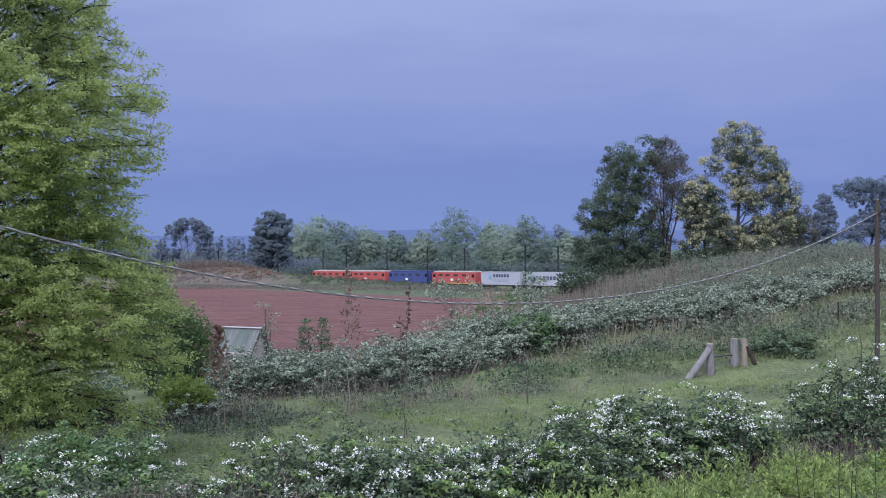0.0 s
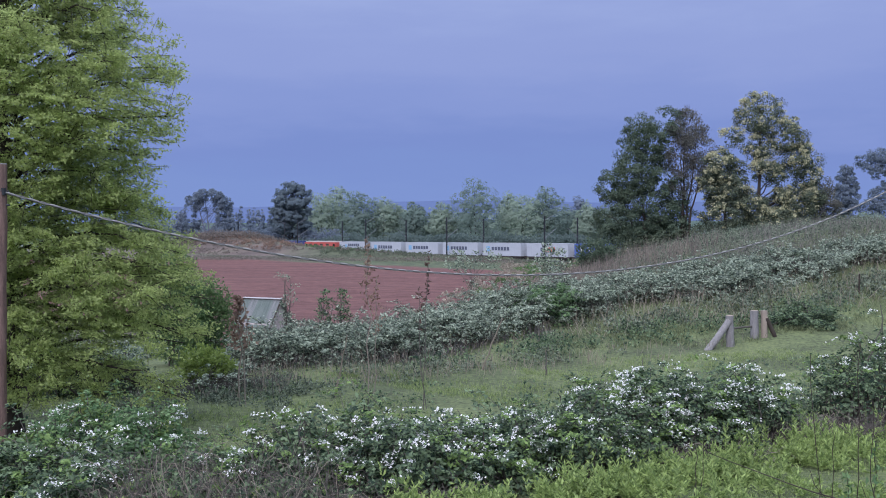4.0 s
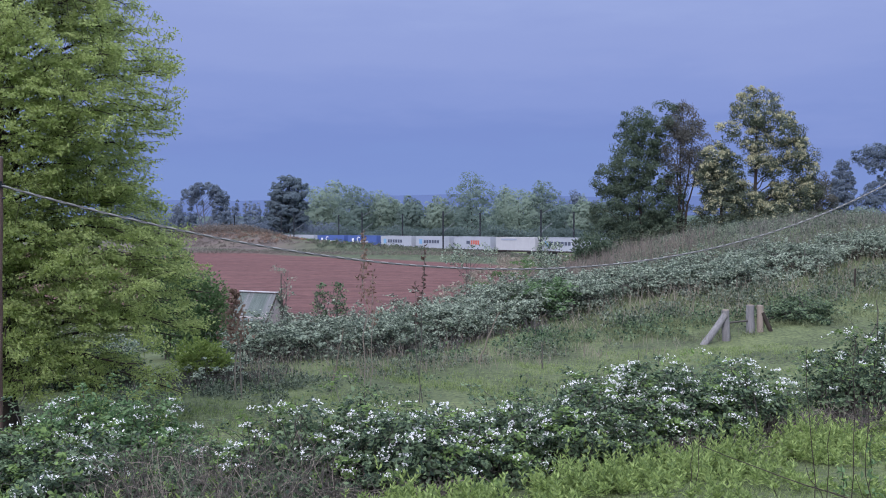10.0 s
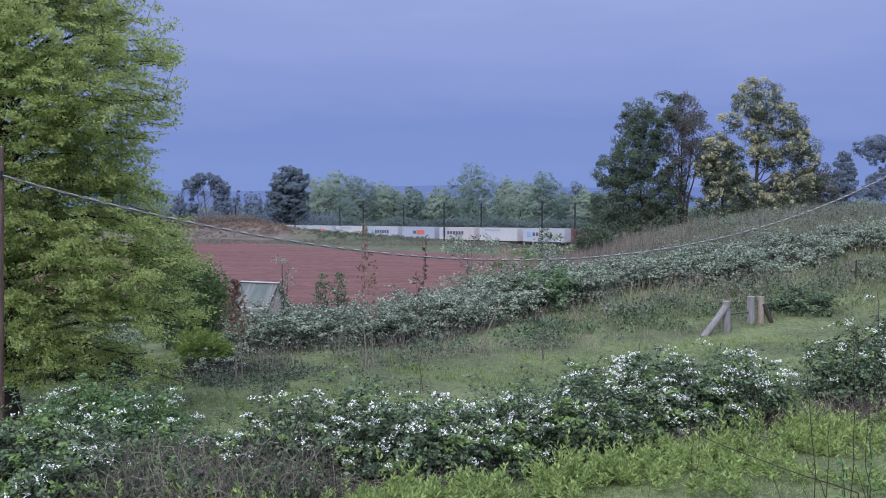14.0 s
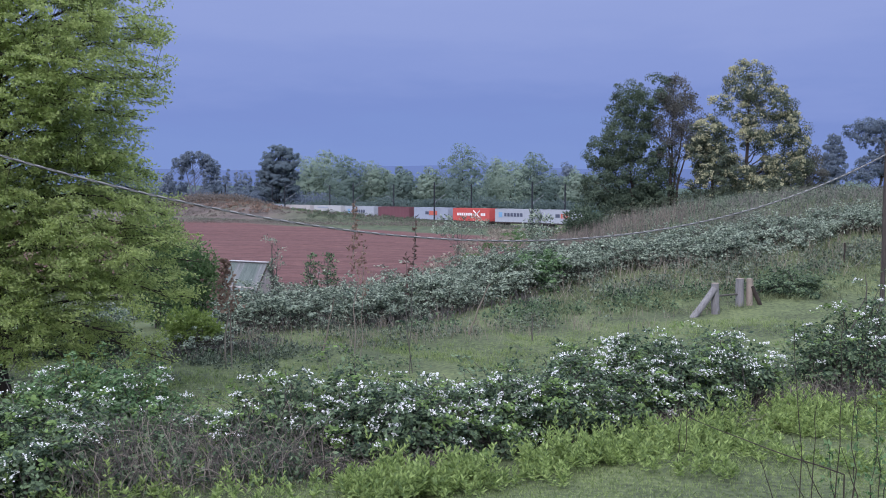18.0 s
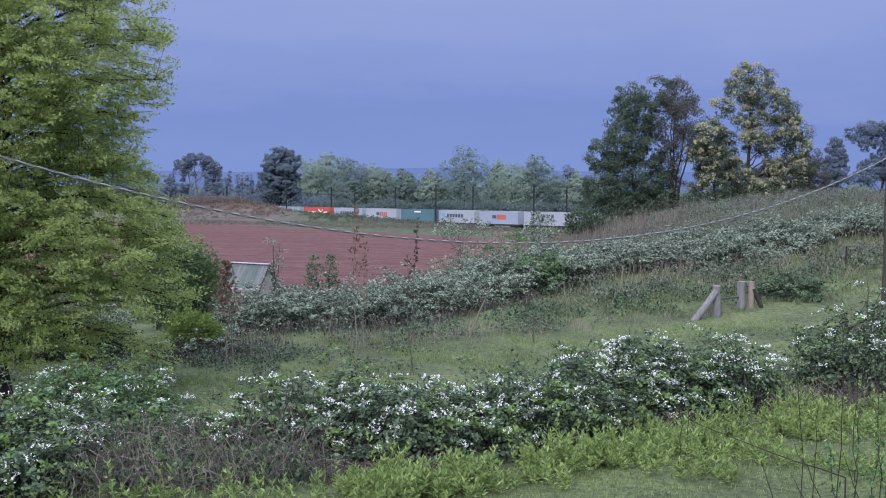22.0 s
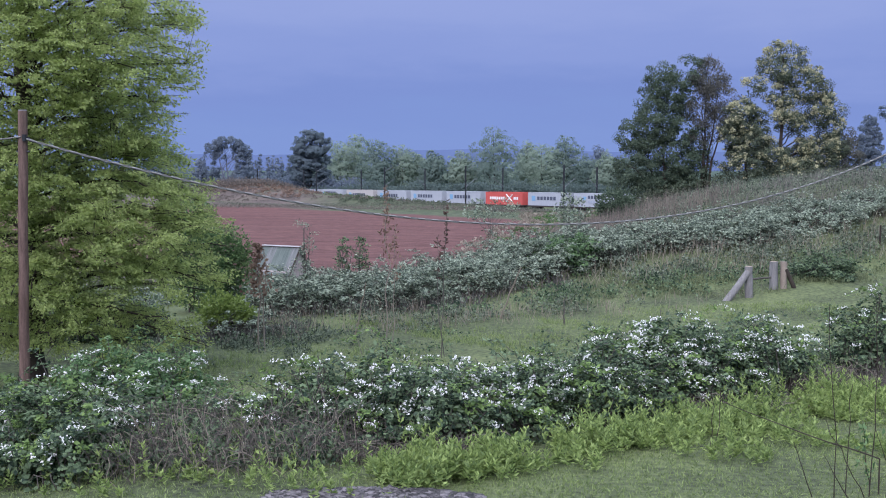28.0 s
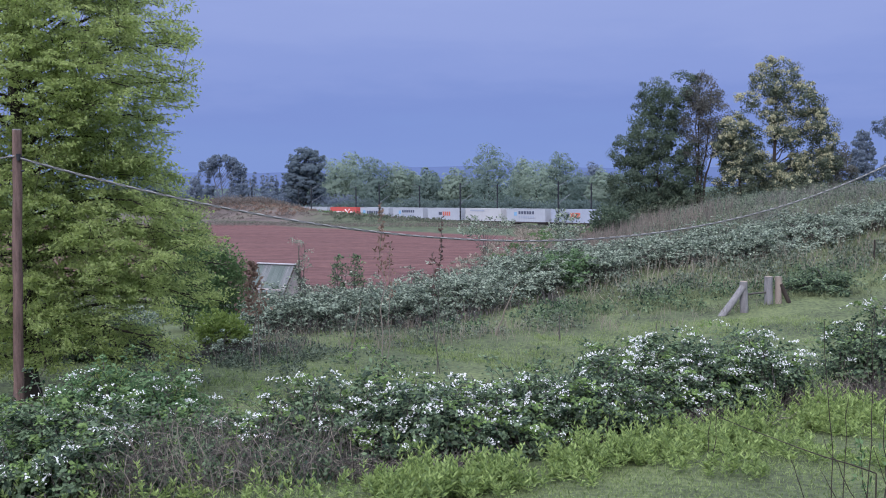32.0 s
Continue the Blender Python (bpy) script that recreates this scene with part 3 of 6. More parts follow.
# dense growth at the foot of the spring tree
shrub("shrub", -9.5, 38.0, 2.2, 4.0, 380, 0.12, M_SHRUB_DARK, "dark green leafy shrub behind the spring tree")
shrub("shrub", -8.5, 39.0, 1.6, 3.1, 260, 0.11, M_SHRUB_DARK, "dark green shrub with a few reddish twigs")
shrub("shrub", -7.0, 31.5, 1.5, 1.25, 150, 0.12, M_SHRUB_LIGHT, "low bright yellow-green shrub beside the pasture")

# the group on the brow of the hill
puff_tree("evergreen_tree", 15.3, 90, [(-2.2, 4.4, 1.9, 2.0), (-0.4, 4.6, 2.0, 2.4), (1.2, 4.6, 1.7, 2.2), (-2.4, 6.6, 1.5, 1.5), (-0.9, 7.6, 1.9, 1.8), (0.9, 7.4, 1.7, 1.8), (-1.3, 9.6, 1.4, 1.3), (0.3, 9.9, 1.5, 1.5), (-0.5, 11.3, 1.1, 1.0), (1.7, 11.9, 0.9, 1.1), (1.2, 10.4, 1.2, 1.2), (2.4, 4.0, 1.3, 1.6), (2.3, 6.0, 1.0, 1.3), (-2.7, 2.6, 1.4, 1.4), (-0.8, 2.4, 1.7, 1.3), (1.2, 2.8, 1.4, 1.2)],
          540, 125, 0.125, 0.6, M_WATTLE_DARK, "tall dark green evergreen tree on the brow", radius=0.26, stems=2, fill=700, limbs=40)
puff_tree("thin_tree", 18.2, 89.6, [(0.3, 11.2, 1.3, 1.4), (1.1, 9.6, 1.3, 1.7), (-0.2, 8.9, 1.2, 1.6), (1.6, 8.0, 0.9, 1.3), (-0.5, 6.7, 0.8, 1.2), (0.9, 7.0, 0.8, 0.9)],
          190, 62, 0.12, 0.6, M_BROWN_LEAF, "thin tree with sparse bronze foliage and bare twigs", radius=0.2, stems=4, limbs=72, twigs=420, rough=0.9, foot=-0.1)
puff_tree("blossoming_tree", 24.2, 90, [(0.2, 12.2, 1.7, 1.7), (-2.2, 10.4, 0.8, 0.6), (2.2, 10.6, 1.3, 1.5), (3.3, 8.6, 1.3, 1.3), (0.3, 9.6, 1.1, 1.0), (4.0, 7.3, 1.0, 1.0), (3.6, 5.4, 1.5, 1.2), (1.8, 7.6, 1.0, 0.9), (1.9, 5.0, 1.2, 1.3), (-0.6, 5.0, 1.2, 1.3), (4.2, 5.8, 0.8, 1.0), (0.4, 7.6, 1.2, 0.9), (3.0, 4.0, 1.8, 0.9), (0.6, 3.8, 1.8, 0.9)],
          430, 110, 0.13, 0.64, M_WATTLE, "tall olive tree covered with yellow blossom", radius=0.19, blossom=620, limbs=34, fill=420)
puff_tree("blossoming_tree", 21.2, 88, [(-0.6, 8.1, 1.2, 1.2), (0.3, 7.4, 1.3, 1.2), (-1.0, 6.6, 1.1, 1.2), (0.2, 5.6, 1.5, 1.3), (-0.5, 4.4, 1.4, 1.1), (1.5, 5.4, 0.9, 0.9)],
          200, 110, 0.13, 0.55, M_WATTLE, "smaller olive tree with yellow blossom clusters", radius=0.14, blossom=190, limbs=26, fill=220)
puff_tree("thin_tree", 29.7, 91, [(0.0, 6.4, 0.7, 0.9), (0.2, 5.0, 0.9, 1.1), (-0.5, 4.4, 0.8, 0.8)], 70, 70, 0.13, 0.42, M_BROWN_LEAF, "small greyish thin-leaved tree", radius=0.08, stems=2, limbs=20, twigs=60)

# ---- far trees behind the railway ----
def far_tree(px, y, w, top, material, label, round_top=0.5, puffs=270):
    """A leafy tree rounded at the top and full to the ground; px is metres across at 100 m, top its height over the sea."""
    x = px * y / 100
    z0 = float(G(x, y))
    h = top - z0
    lobes = []
    for i in range(13):
        f = 0.1 + 0.8 * i / 12
        r = w * 0.5 * np.interp(f, (0.1, 0.3, 0.55, 0.75, 0.9), (0.92, 1.0, 0.98, 0.66 + 0.34 * round_top, 0.28 + 0.5 * round_top))
        a = i * 2.4 + RNG.normal() * 0.4
        lobes.append((np.cos(a) * r * 0.3, z0 + h * f, r * 0.8, h * 0.12))
    return puff_tree("tree", x, y, lobes, puffs, 22, 0.5, 0.03 * w + 0.35, material, label, group="far trees behind the railway", radius=0.3, limbs=10, fill=puffs * 11, rough=0.2, shell=0.2, soft=0.8)


FAR = "far leafy green tree behind the railway"
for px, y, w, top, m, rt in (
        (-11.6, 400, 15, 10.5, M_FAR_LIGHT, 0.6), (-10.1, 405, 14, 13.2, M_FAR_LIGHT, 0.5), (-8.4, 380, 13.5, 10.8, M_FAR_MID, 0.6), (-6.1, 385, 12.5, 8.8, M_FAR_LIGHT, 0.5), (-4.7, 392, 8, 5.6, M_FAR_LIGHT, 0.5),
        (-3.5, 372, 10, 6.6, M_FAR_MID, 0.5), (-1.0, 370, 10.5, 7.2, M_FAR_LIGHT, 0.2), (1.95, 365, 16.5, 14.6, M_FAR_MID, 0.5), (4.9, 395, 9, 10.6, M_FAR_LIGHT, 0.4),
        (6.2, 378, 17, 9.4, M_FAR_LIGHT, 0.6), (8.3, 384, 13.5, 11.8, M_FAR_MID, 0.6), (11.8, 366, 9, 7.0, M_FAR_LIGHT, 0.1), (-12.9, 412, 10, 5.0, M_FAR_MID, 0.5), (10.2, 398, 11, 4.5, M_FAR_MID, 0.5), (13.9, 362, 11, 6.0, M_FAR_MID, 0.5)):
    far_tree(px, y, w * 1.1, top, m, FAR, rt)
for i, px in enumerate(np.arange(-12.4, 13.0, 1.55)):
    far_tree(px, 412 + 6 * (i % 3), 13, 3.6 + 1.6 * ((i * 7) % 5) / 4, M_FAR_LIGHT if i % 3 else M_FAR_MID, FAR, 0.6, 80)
far_tree(11.1, 460, 9, 9.4, M_FAR_BLUE, "far dark tree beyond the field, haze blue in its colour")
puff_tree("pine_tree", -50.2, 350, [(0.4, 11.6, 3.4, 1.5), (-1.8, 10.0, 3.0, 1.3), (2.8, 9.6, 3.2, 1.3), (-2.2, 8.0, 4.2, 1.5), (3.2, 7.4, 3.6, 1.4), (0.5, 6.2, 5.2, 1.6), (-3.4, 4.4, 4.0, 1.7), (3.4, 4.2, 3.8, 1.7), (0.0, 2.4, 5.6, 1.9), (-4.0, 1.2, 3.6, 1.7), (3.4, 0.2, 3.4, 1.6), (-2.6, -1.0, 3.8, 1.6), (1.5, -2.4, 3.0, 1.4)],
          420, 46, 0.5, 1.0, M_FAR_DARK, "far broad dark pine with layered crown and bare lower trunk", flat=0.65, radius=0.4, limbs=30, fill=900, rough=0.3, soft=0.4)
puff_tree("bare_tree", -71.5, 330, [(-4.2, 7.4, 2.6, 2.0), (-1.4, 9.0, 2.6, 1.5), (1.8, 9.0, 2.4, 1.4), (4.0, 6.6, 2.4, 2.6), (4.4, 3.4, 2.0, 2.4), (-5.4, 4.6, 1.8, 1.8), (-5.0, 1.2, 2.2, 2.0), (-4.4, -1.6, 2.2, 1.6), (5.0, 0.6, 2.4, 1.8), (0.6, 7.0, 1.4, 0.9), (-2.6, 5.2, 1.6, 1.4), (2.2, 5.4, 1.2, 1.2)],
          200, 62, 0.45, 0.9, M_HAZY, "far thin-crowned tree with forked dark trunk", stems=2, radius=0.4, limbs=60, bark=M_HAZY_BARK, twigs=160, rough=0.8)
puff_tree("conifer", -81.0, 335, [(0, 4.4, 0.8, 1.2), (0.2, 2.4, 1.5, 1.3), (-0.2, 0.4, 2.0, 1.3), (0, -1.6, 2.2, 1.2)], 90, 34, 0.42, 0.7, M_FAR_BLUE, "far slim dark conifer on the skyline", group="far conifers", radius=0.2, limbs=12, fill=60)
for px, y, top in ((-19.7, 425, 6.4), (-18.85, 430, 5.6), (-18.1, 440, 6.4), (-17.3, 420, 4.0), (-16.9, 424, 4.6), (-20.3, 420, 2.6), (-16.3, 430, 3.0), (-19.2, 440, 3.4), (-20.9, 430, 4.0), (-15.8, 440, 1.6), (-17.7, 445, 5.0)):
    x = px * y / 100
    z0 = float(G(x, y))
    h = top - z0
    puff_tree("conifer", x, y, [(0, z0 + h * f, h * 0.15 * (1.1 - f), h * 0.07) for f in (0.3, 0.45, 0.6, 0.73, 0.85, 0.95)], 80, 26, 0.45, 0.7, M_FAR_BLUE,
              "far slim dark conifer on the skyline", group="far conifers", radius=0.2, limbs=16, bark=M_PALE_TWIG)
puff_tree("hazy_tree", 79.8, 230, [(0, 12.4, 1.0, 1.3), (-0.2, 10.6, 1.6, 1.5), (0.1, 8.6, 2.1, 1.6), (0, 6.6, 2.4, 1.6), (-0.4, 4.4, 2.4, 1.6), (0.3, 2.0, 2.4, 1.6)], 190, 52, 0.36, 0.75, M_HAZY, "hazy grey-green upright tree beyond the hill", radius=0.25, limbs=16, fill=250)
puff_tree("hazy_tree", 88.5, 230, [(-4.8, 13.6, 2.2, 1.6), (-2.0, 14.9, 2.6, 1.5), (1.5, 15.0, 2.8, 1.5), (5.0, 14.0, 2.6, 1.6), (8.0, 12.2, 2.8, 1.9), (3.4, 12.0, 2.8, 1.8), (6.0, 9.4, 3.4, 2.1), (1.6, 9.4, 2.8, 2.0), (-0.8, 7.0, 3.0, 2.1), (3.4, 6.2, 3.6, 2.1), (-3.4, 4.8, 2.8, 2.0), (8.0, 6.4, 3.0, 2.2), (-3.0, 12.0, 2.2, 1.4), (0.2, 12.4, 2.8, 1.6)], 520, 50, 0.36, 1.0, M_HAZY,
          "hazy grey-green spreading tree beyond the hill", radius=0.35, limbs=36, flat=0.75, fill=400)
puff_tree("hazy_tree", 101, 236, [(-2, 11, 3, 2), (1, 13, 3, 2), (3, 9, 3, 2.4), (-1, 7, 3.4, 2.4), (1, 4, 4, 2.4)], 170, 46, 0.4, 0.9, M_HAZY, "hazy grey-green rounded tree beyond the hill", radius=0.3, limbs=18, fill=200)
shrub("shrub", 35.0, 96, 2.6, 1.5, 120, 0.16, M_FAR_LIGHT, "pale yellow-green shrub on the crest of the hill")


def low_thicket(name, xs, ys, hs, n, leaf, material, label):
    """Undergrowth strewn along a line."""
    s = RNG.uniform(0, 1, n)
    x = np.interp(s, np.linspace(0, 1, len(xs)), xs) + RNG.normal(size=n) * 2.0
    y = np.interp(s, np.linspace(0, 1, len(ys)), ys) + RNG.normal(size=n) * 2.0
    h = np.interp(s, np.linspace(0, 1, len(hs)), hs) * (0.75 + 0.35 * np.sin(s * 90) * np.sin(s * 37 + 1))
    p = np.stack([x, y, G(x, y) + h * RNG.uniform(0.0, 1, n) ** 0.7], 1)
    ob = part(name, leaf_mesh(name, p, RNG.normal(size=(n, 3)) + np.array([0, -0.4, 0.5]), leaf, leaf * 0.6), material)
    return tagged(ob, label, "undergrowth", kind="stuff")


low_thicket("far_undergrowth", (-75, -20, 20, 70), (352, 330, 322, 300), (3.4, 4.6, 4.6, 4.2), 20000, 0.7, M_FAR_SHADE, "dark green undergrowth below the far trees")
low_thicket("far_undergrowth", (-108, -84, -60, -34), (372, 362, 356, 348), (10.5, 10.5, 8.0, 4.8), 18000, 0.7, M_FAR_BLUE, "dark undergrowth below the far conifers, haze blue in its colour")
low_thicket("bank_weeds", (-78, -55, -40), (318, 304, 297), (2.0, 1.8, 1.2), 9000, 0.4, M_PINK_DRY, "brown dry weeds on the railway bank")

low_thicket("bank_weeds", (-72, -40, -10, 12), (262, 250, 238, 222), (0.6, 0.7, 0.7, 0.9), 7000, 0.26, M_PINK_DRY, "brown dry weeds between field and railway")
low_thicket("bank_weeds", (-60, -36, -8, 16), (268, 258, 246, 230), (0.6, 0.6, 0.7, 0.9), 6000, 0.26, M_DULL_WEED, "dull olive weeds between field and railway")

low_thicket("brow_undergrowth", (10.5, 17, 24, 33), (88, 90, 90, 92), (1.2, 1.1, 1.2, 1.1), 6500, 0.18, M_WATTLE, "dark green undergrowth below the trees on the brow")

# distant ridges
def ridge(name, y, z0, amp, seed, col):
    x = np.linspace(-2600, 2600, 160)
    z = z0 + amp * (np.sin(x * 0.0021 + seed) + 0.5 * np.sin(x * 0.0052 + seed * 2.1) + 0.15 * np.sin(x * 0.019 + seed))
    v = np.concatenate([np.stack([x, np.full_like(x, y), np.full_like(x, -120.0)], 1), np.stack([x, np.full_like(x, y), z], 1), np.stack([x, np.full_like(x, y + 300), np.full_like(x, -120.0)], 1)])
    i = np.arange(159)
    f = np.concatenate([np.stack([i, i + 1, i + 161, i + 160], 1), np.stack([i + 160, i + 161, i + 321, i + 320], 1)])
    m = bpy.data.materials.new("haze_glow_hills")
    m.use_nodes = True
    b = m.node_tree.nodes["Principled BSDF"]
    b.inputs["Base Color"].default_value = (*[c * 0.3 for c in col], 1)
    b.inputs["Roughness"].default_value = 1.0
    # the hills glow faintly blue in place of haze in the air
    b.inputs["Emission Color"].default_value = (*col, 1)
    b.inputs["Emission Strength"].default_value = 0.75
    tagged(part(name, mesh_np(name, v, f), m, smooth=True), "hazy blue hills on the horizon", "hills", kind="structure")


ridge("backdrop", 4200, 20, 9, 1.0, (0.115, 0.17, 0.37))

# ---- railway ----
def ribbon(name, off0, off1, z0, z1, material, label, category):
    half = [(off0 - 0.8, z0), (off0, z1), (off1, z1), (off1 + 0.8, z0)]
    v = []
    for k in (-14, 14):
        for o, z in half:
            p = along_track(k, o)
            v.append((p[0], p[1], p[2] + z))
    f = [(0, 1, 5, 4), (1, 2, 6, 5), (2, 3, 7, 6)]
    return tagged(part(name, mesh_np(name, v, f), material), label, category, kind="structure")


M_BALLAST = mat("grey_ballast", (0.09, 0.08, 0.08), (0.22, 0.20, 0.19), 3, 0.95, bump=0.6)
M_RAIL = mat("worn_rail_steel", (0.10, 0.08, 0.07), (0.22, 0.20, 0.19), 2, 0.5, 0.8)
ribbon("railway_bed", -2.0, 6.6, -0.6, -0.2, M_BALLAST, "grey ballast bed of a double railway track", "railway")
for o in (-0.55, 0.55, 4.0, 5.1):
    ribbon("rail", o - 0.035, o + 0.035, -0.2, 0.0, M_RAIL, "worn steel rail on the ballast", "rail")


def mast(k, side):
    """A steel mast with its cantilever."""
    p = along_track(k, -3.0 if side < 0 else 7.8)
    t = thing("catenary_mast", (p[0], p[1], p[2] - 0.5), "dark steel overhead-line mast beside the railway", "mast", "overhead-line masts", turn=math.degrees(math.atan2(TRACK_WAY[1], TRACK_WAY[0])))
    H, s = (10.2, 1) if side < 0 else (9.7, -1)
    part("post", box(-0.13, 0.13, -0.13, 0.13, 0, H, 0.02), M_STEEL, t)
    part("foot", box(-0.3, 0.3, -0.3, 0.3, 0, 0.4, 0.05), M_BALLAST, t, "concrete foot")
    part("cantilever", cyl((0, 0.1 * s, 5.6), (0.2, 3.2 * s, 7.4), 0.055, 0.055, 8), M_PALE_STEEL, t, "pale sloping cantilever tube")
    part("stay", cyl((0, 0.1 * s, 9.2), (0.2, 2.4 * s, 10.3), 0.045, 0.045, 8), M_PALE_STEEL, t)
    part("insulator", cyl((0, 0.12 * s, 5.45), (0.03, 0.5 * s, 5.75), 0.12, 0.12, 8), M_PALE_STEEL, t)


M_PALE_STEEL = mat("galvanised_tube", (0.12, 0.13, 0.15), (0.22, 0.24, 0.26), 2, 0.7, 0.2)
for k in (-8.75, -6.5, -4.22, -1.98, 0.27, 2.53, 4.8, 7.05):
    mast(k, -1)
for k in (-8.0, -5.9, -3.8, -1.78, 0.33, 2.48, 4.6):
    mast(k, 1)

# ---- the train ----
def paint(name, c, dirt=0.75):
    return mat(name, tuple(v * dirt for v in c), c, 0.7, 0.55, bump=0.05)


M_WAGON = mat("dark_wagon_steel", (0.02, 0.02, 0.022), (0.07, 0.06, 0.055), 1.5, 0.8)
M_GREY_BOX = paint("pale_grey_container_paint", (0.37, 0.40, 0.45), 0.85)
M_WHITE_BOX = paint("off_white_container_paint", (0.44, 0.45, 0.47), 0.85)
M_BEIGE_BOX = paint("faded_beige_container_paint", (0.44, 0.42, 0.42), 0.85)
# reds, blues and navy from here on are muted: haze put into the paint
M_RED_BOX = paint("bright_red_container_paint", (0.52, 0.10, 0.09), 0.85)
M_MAROON_BOX = paint("maroon_container_paint", (0.17, 0.075, 0.09))
M_TEAL_BOX = paint("teal_container_paint", (0.10, 0.19, 0.22))
M_BLUE_BOX = paint("blue_container_paint", (0.075, 0.125, 0.34), 0.85)
M_SLATE_BOX = paint("blue_grey_container_paint", (0.32, 0.36, 0.44), 0.85)
M_NAVY = paint("navy_marking", (0.085, 0.10, 0.145))
M_SKYBLUE = paint("light_blue_marking", (0.20, 0.38, 0.58))
M_ORANGE = paint("orange_red_marking", (0.56, 0.15, 0.11))
M_WHITE = paint("white_marking", (0.78, 0.78, 0.78), 0.95)
M_GLASS = mat("dark_cab_glass", (0.01, 0.012, 0.015), (0.025, 0.03, 0.035), 2, 0.15)
M_LOCO_RED = paint("red_locomotive_paint", (0.44, 0.10, 0.09))
M_LOCO_BLUE = paint("blue_locomotive_paint", (0.06, 0.085, 0.23))
M_YELLOW = paint("yellow_stripe_paint", (0.50, 0.33, 0.10))
M_ROOF = paint("pale_roof_paint", (0.50, 0.48, 0.46))

CL, CW, CH, DECK = 12.19, 2.44, 2.8, 1.0
NEAR = -CW / 2 - 0.012  # the side that faces the camera


def ribbed_body():
    """Corrugated walls, a roof and a floor; x along the train, z from the deck."""
    n = 88
    x = np.linspace(-CL / 2 + 0.12, CL / 2 - 0.12, n)
    dep = np.where((np.arange(n) // 2) % 2 == 0, 0.0, 0.036)
    v, f = [], []
    for s in (-1, 1):
        b = len(v)
        for i in range(n):
            yy = s * (CW / 2 - 0.01 - dep[i])
            v += [(x[i], yy, 0.12), (x[i], yy, CH - 0.1)]
        f += [(b + 2 * i, b + 2 * i + 2, b + 2 * i + 3, b + 2 * i + 1) for i in range(n - 1)]
    b = len(v)
    e, w = CL / 2 - 0.05, CW / 2 - 0.05
    v += [(-e, -w, 0.1), (e, -w, 0.1), (e, w, 0.1), (-e, w, 0.1), (-e, -w, CH - 0.04), (e, -w, CH - 0.04), (e, w, CH - 0.04), (-e, w, CH - 0.04)]
    f += [(b, b + 1, b + 2, b + 3), (b + 4, b + 5, b + 6, b + 7), (b, b + 3, b + 7, b + 4), (b + 1, b + 2, b + 6, b + 5)]
    return mesh_np("shell", v, f)


def box_frame():
    bm = bmesh.new()
    e, w = CL / 2, CW / 2
    for sx in (-1, 1):
        for sy in (-1, 1):
            box_bm(bm, sx * e - 0.08 * (sx > 0) * 2 + 0.0, sx * e + 0.16 * (sx < 0), sy * w - 0.16 * (sy > 0), sy * w + 0.16 * (sy < 0), 0, CH)
        box_bm(bm, sx * e - 0.12 * (sx > 0), sx * e + 0.12 * (sx < 0), -w + 0.16, w - 0.16, 0, 0.15)
        box_bm(bm, sx * e - 0.12 * (sx > 0), sx * e + 0.12 * (sx < 0), -w + 0.16, w - 0.16, CH - 0.12, CH)
    for sy in (-1, 1):
        box_bm(bm, -e + 0.16, e - 0.16, sy * w - 0.1 * (sy > 0), sy * w + 0.1 * (sy < 0), 0, 0.15)
        box_bm(bm, -e + 0.16, e - 0.16, sy * w - 0.1 * (sy > 0), sy * w + 0.1 * (sy < 0), CH - 0.11, CH)
    return bm


def door_leaf(s):
    bm = box(CL / 2 - 0.05, CL / 2 + 0.01, 0.03 if s > 0 else -1.05, 1.05 if s > 0 else -0.03, 0.17, CH - 0.14)
    for o in (0.3, 0.75):
        cyl_bm(bm, (CL / 2 + 0.04, s * o, 0.2), (CL / 2 + 0.04, s * o, CH - 0.2), 0.025, 0.025, 6)
    return bm


def word_bars(x0, x1, z0, z1, n):
    """A brand drawn as a row of plain blocks."""
    bm = bmesh.new()
    step = (x1 - x0) / n
    for i in range(n):
        a = x0 + i * step
        box_bm(bm, a, a + step * 0.74, NEAR - 0.012, NEAR, z0, z1)
    return bm


def slab(x0, x1, z0, z1):
    return box(x0, x1, NEAR - 0.012, NEAR, z0, z1)


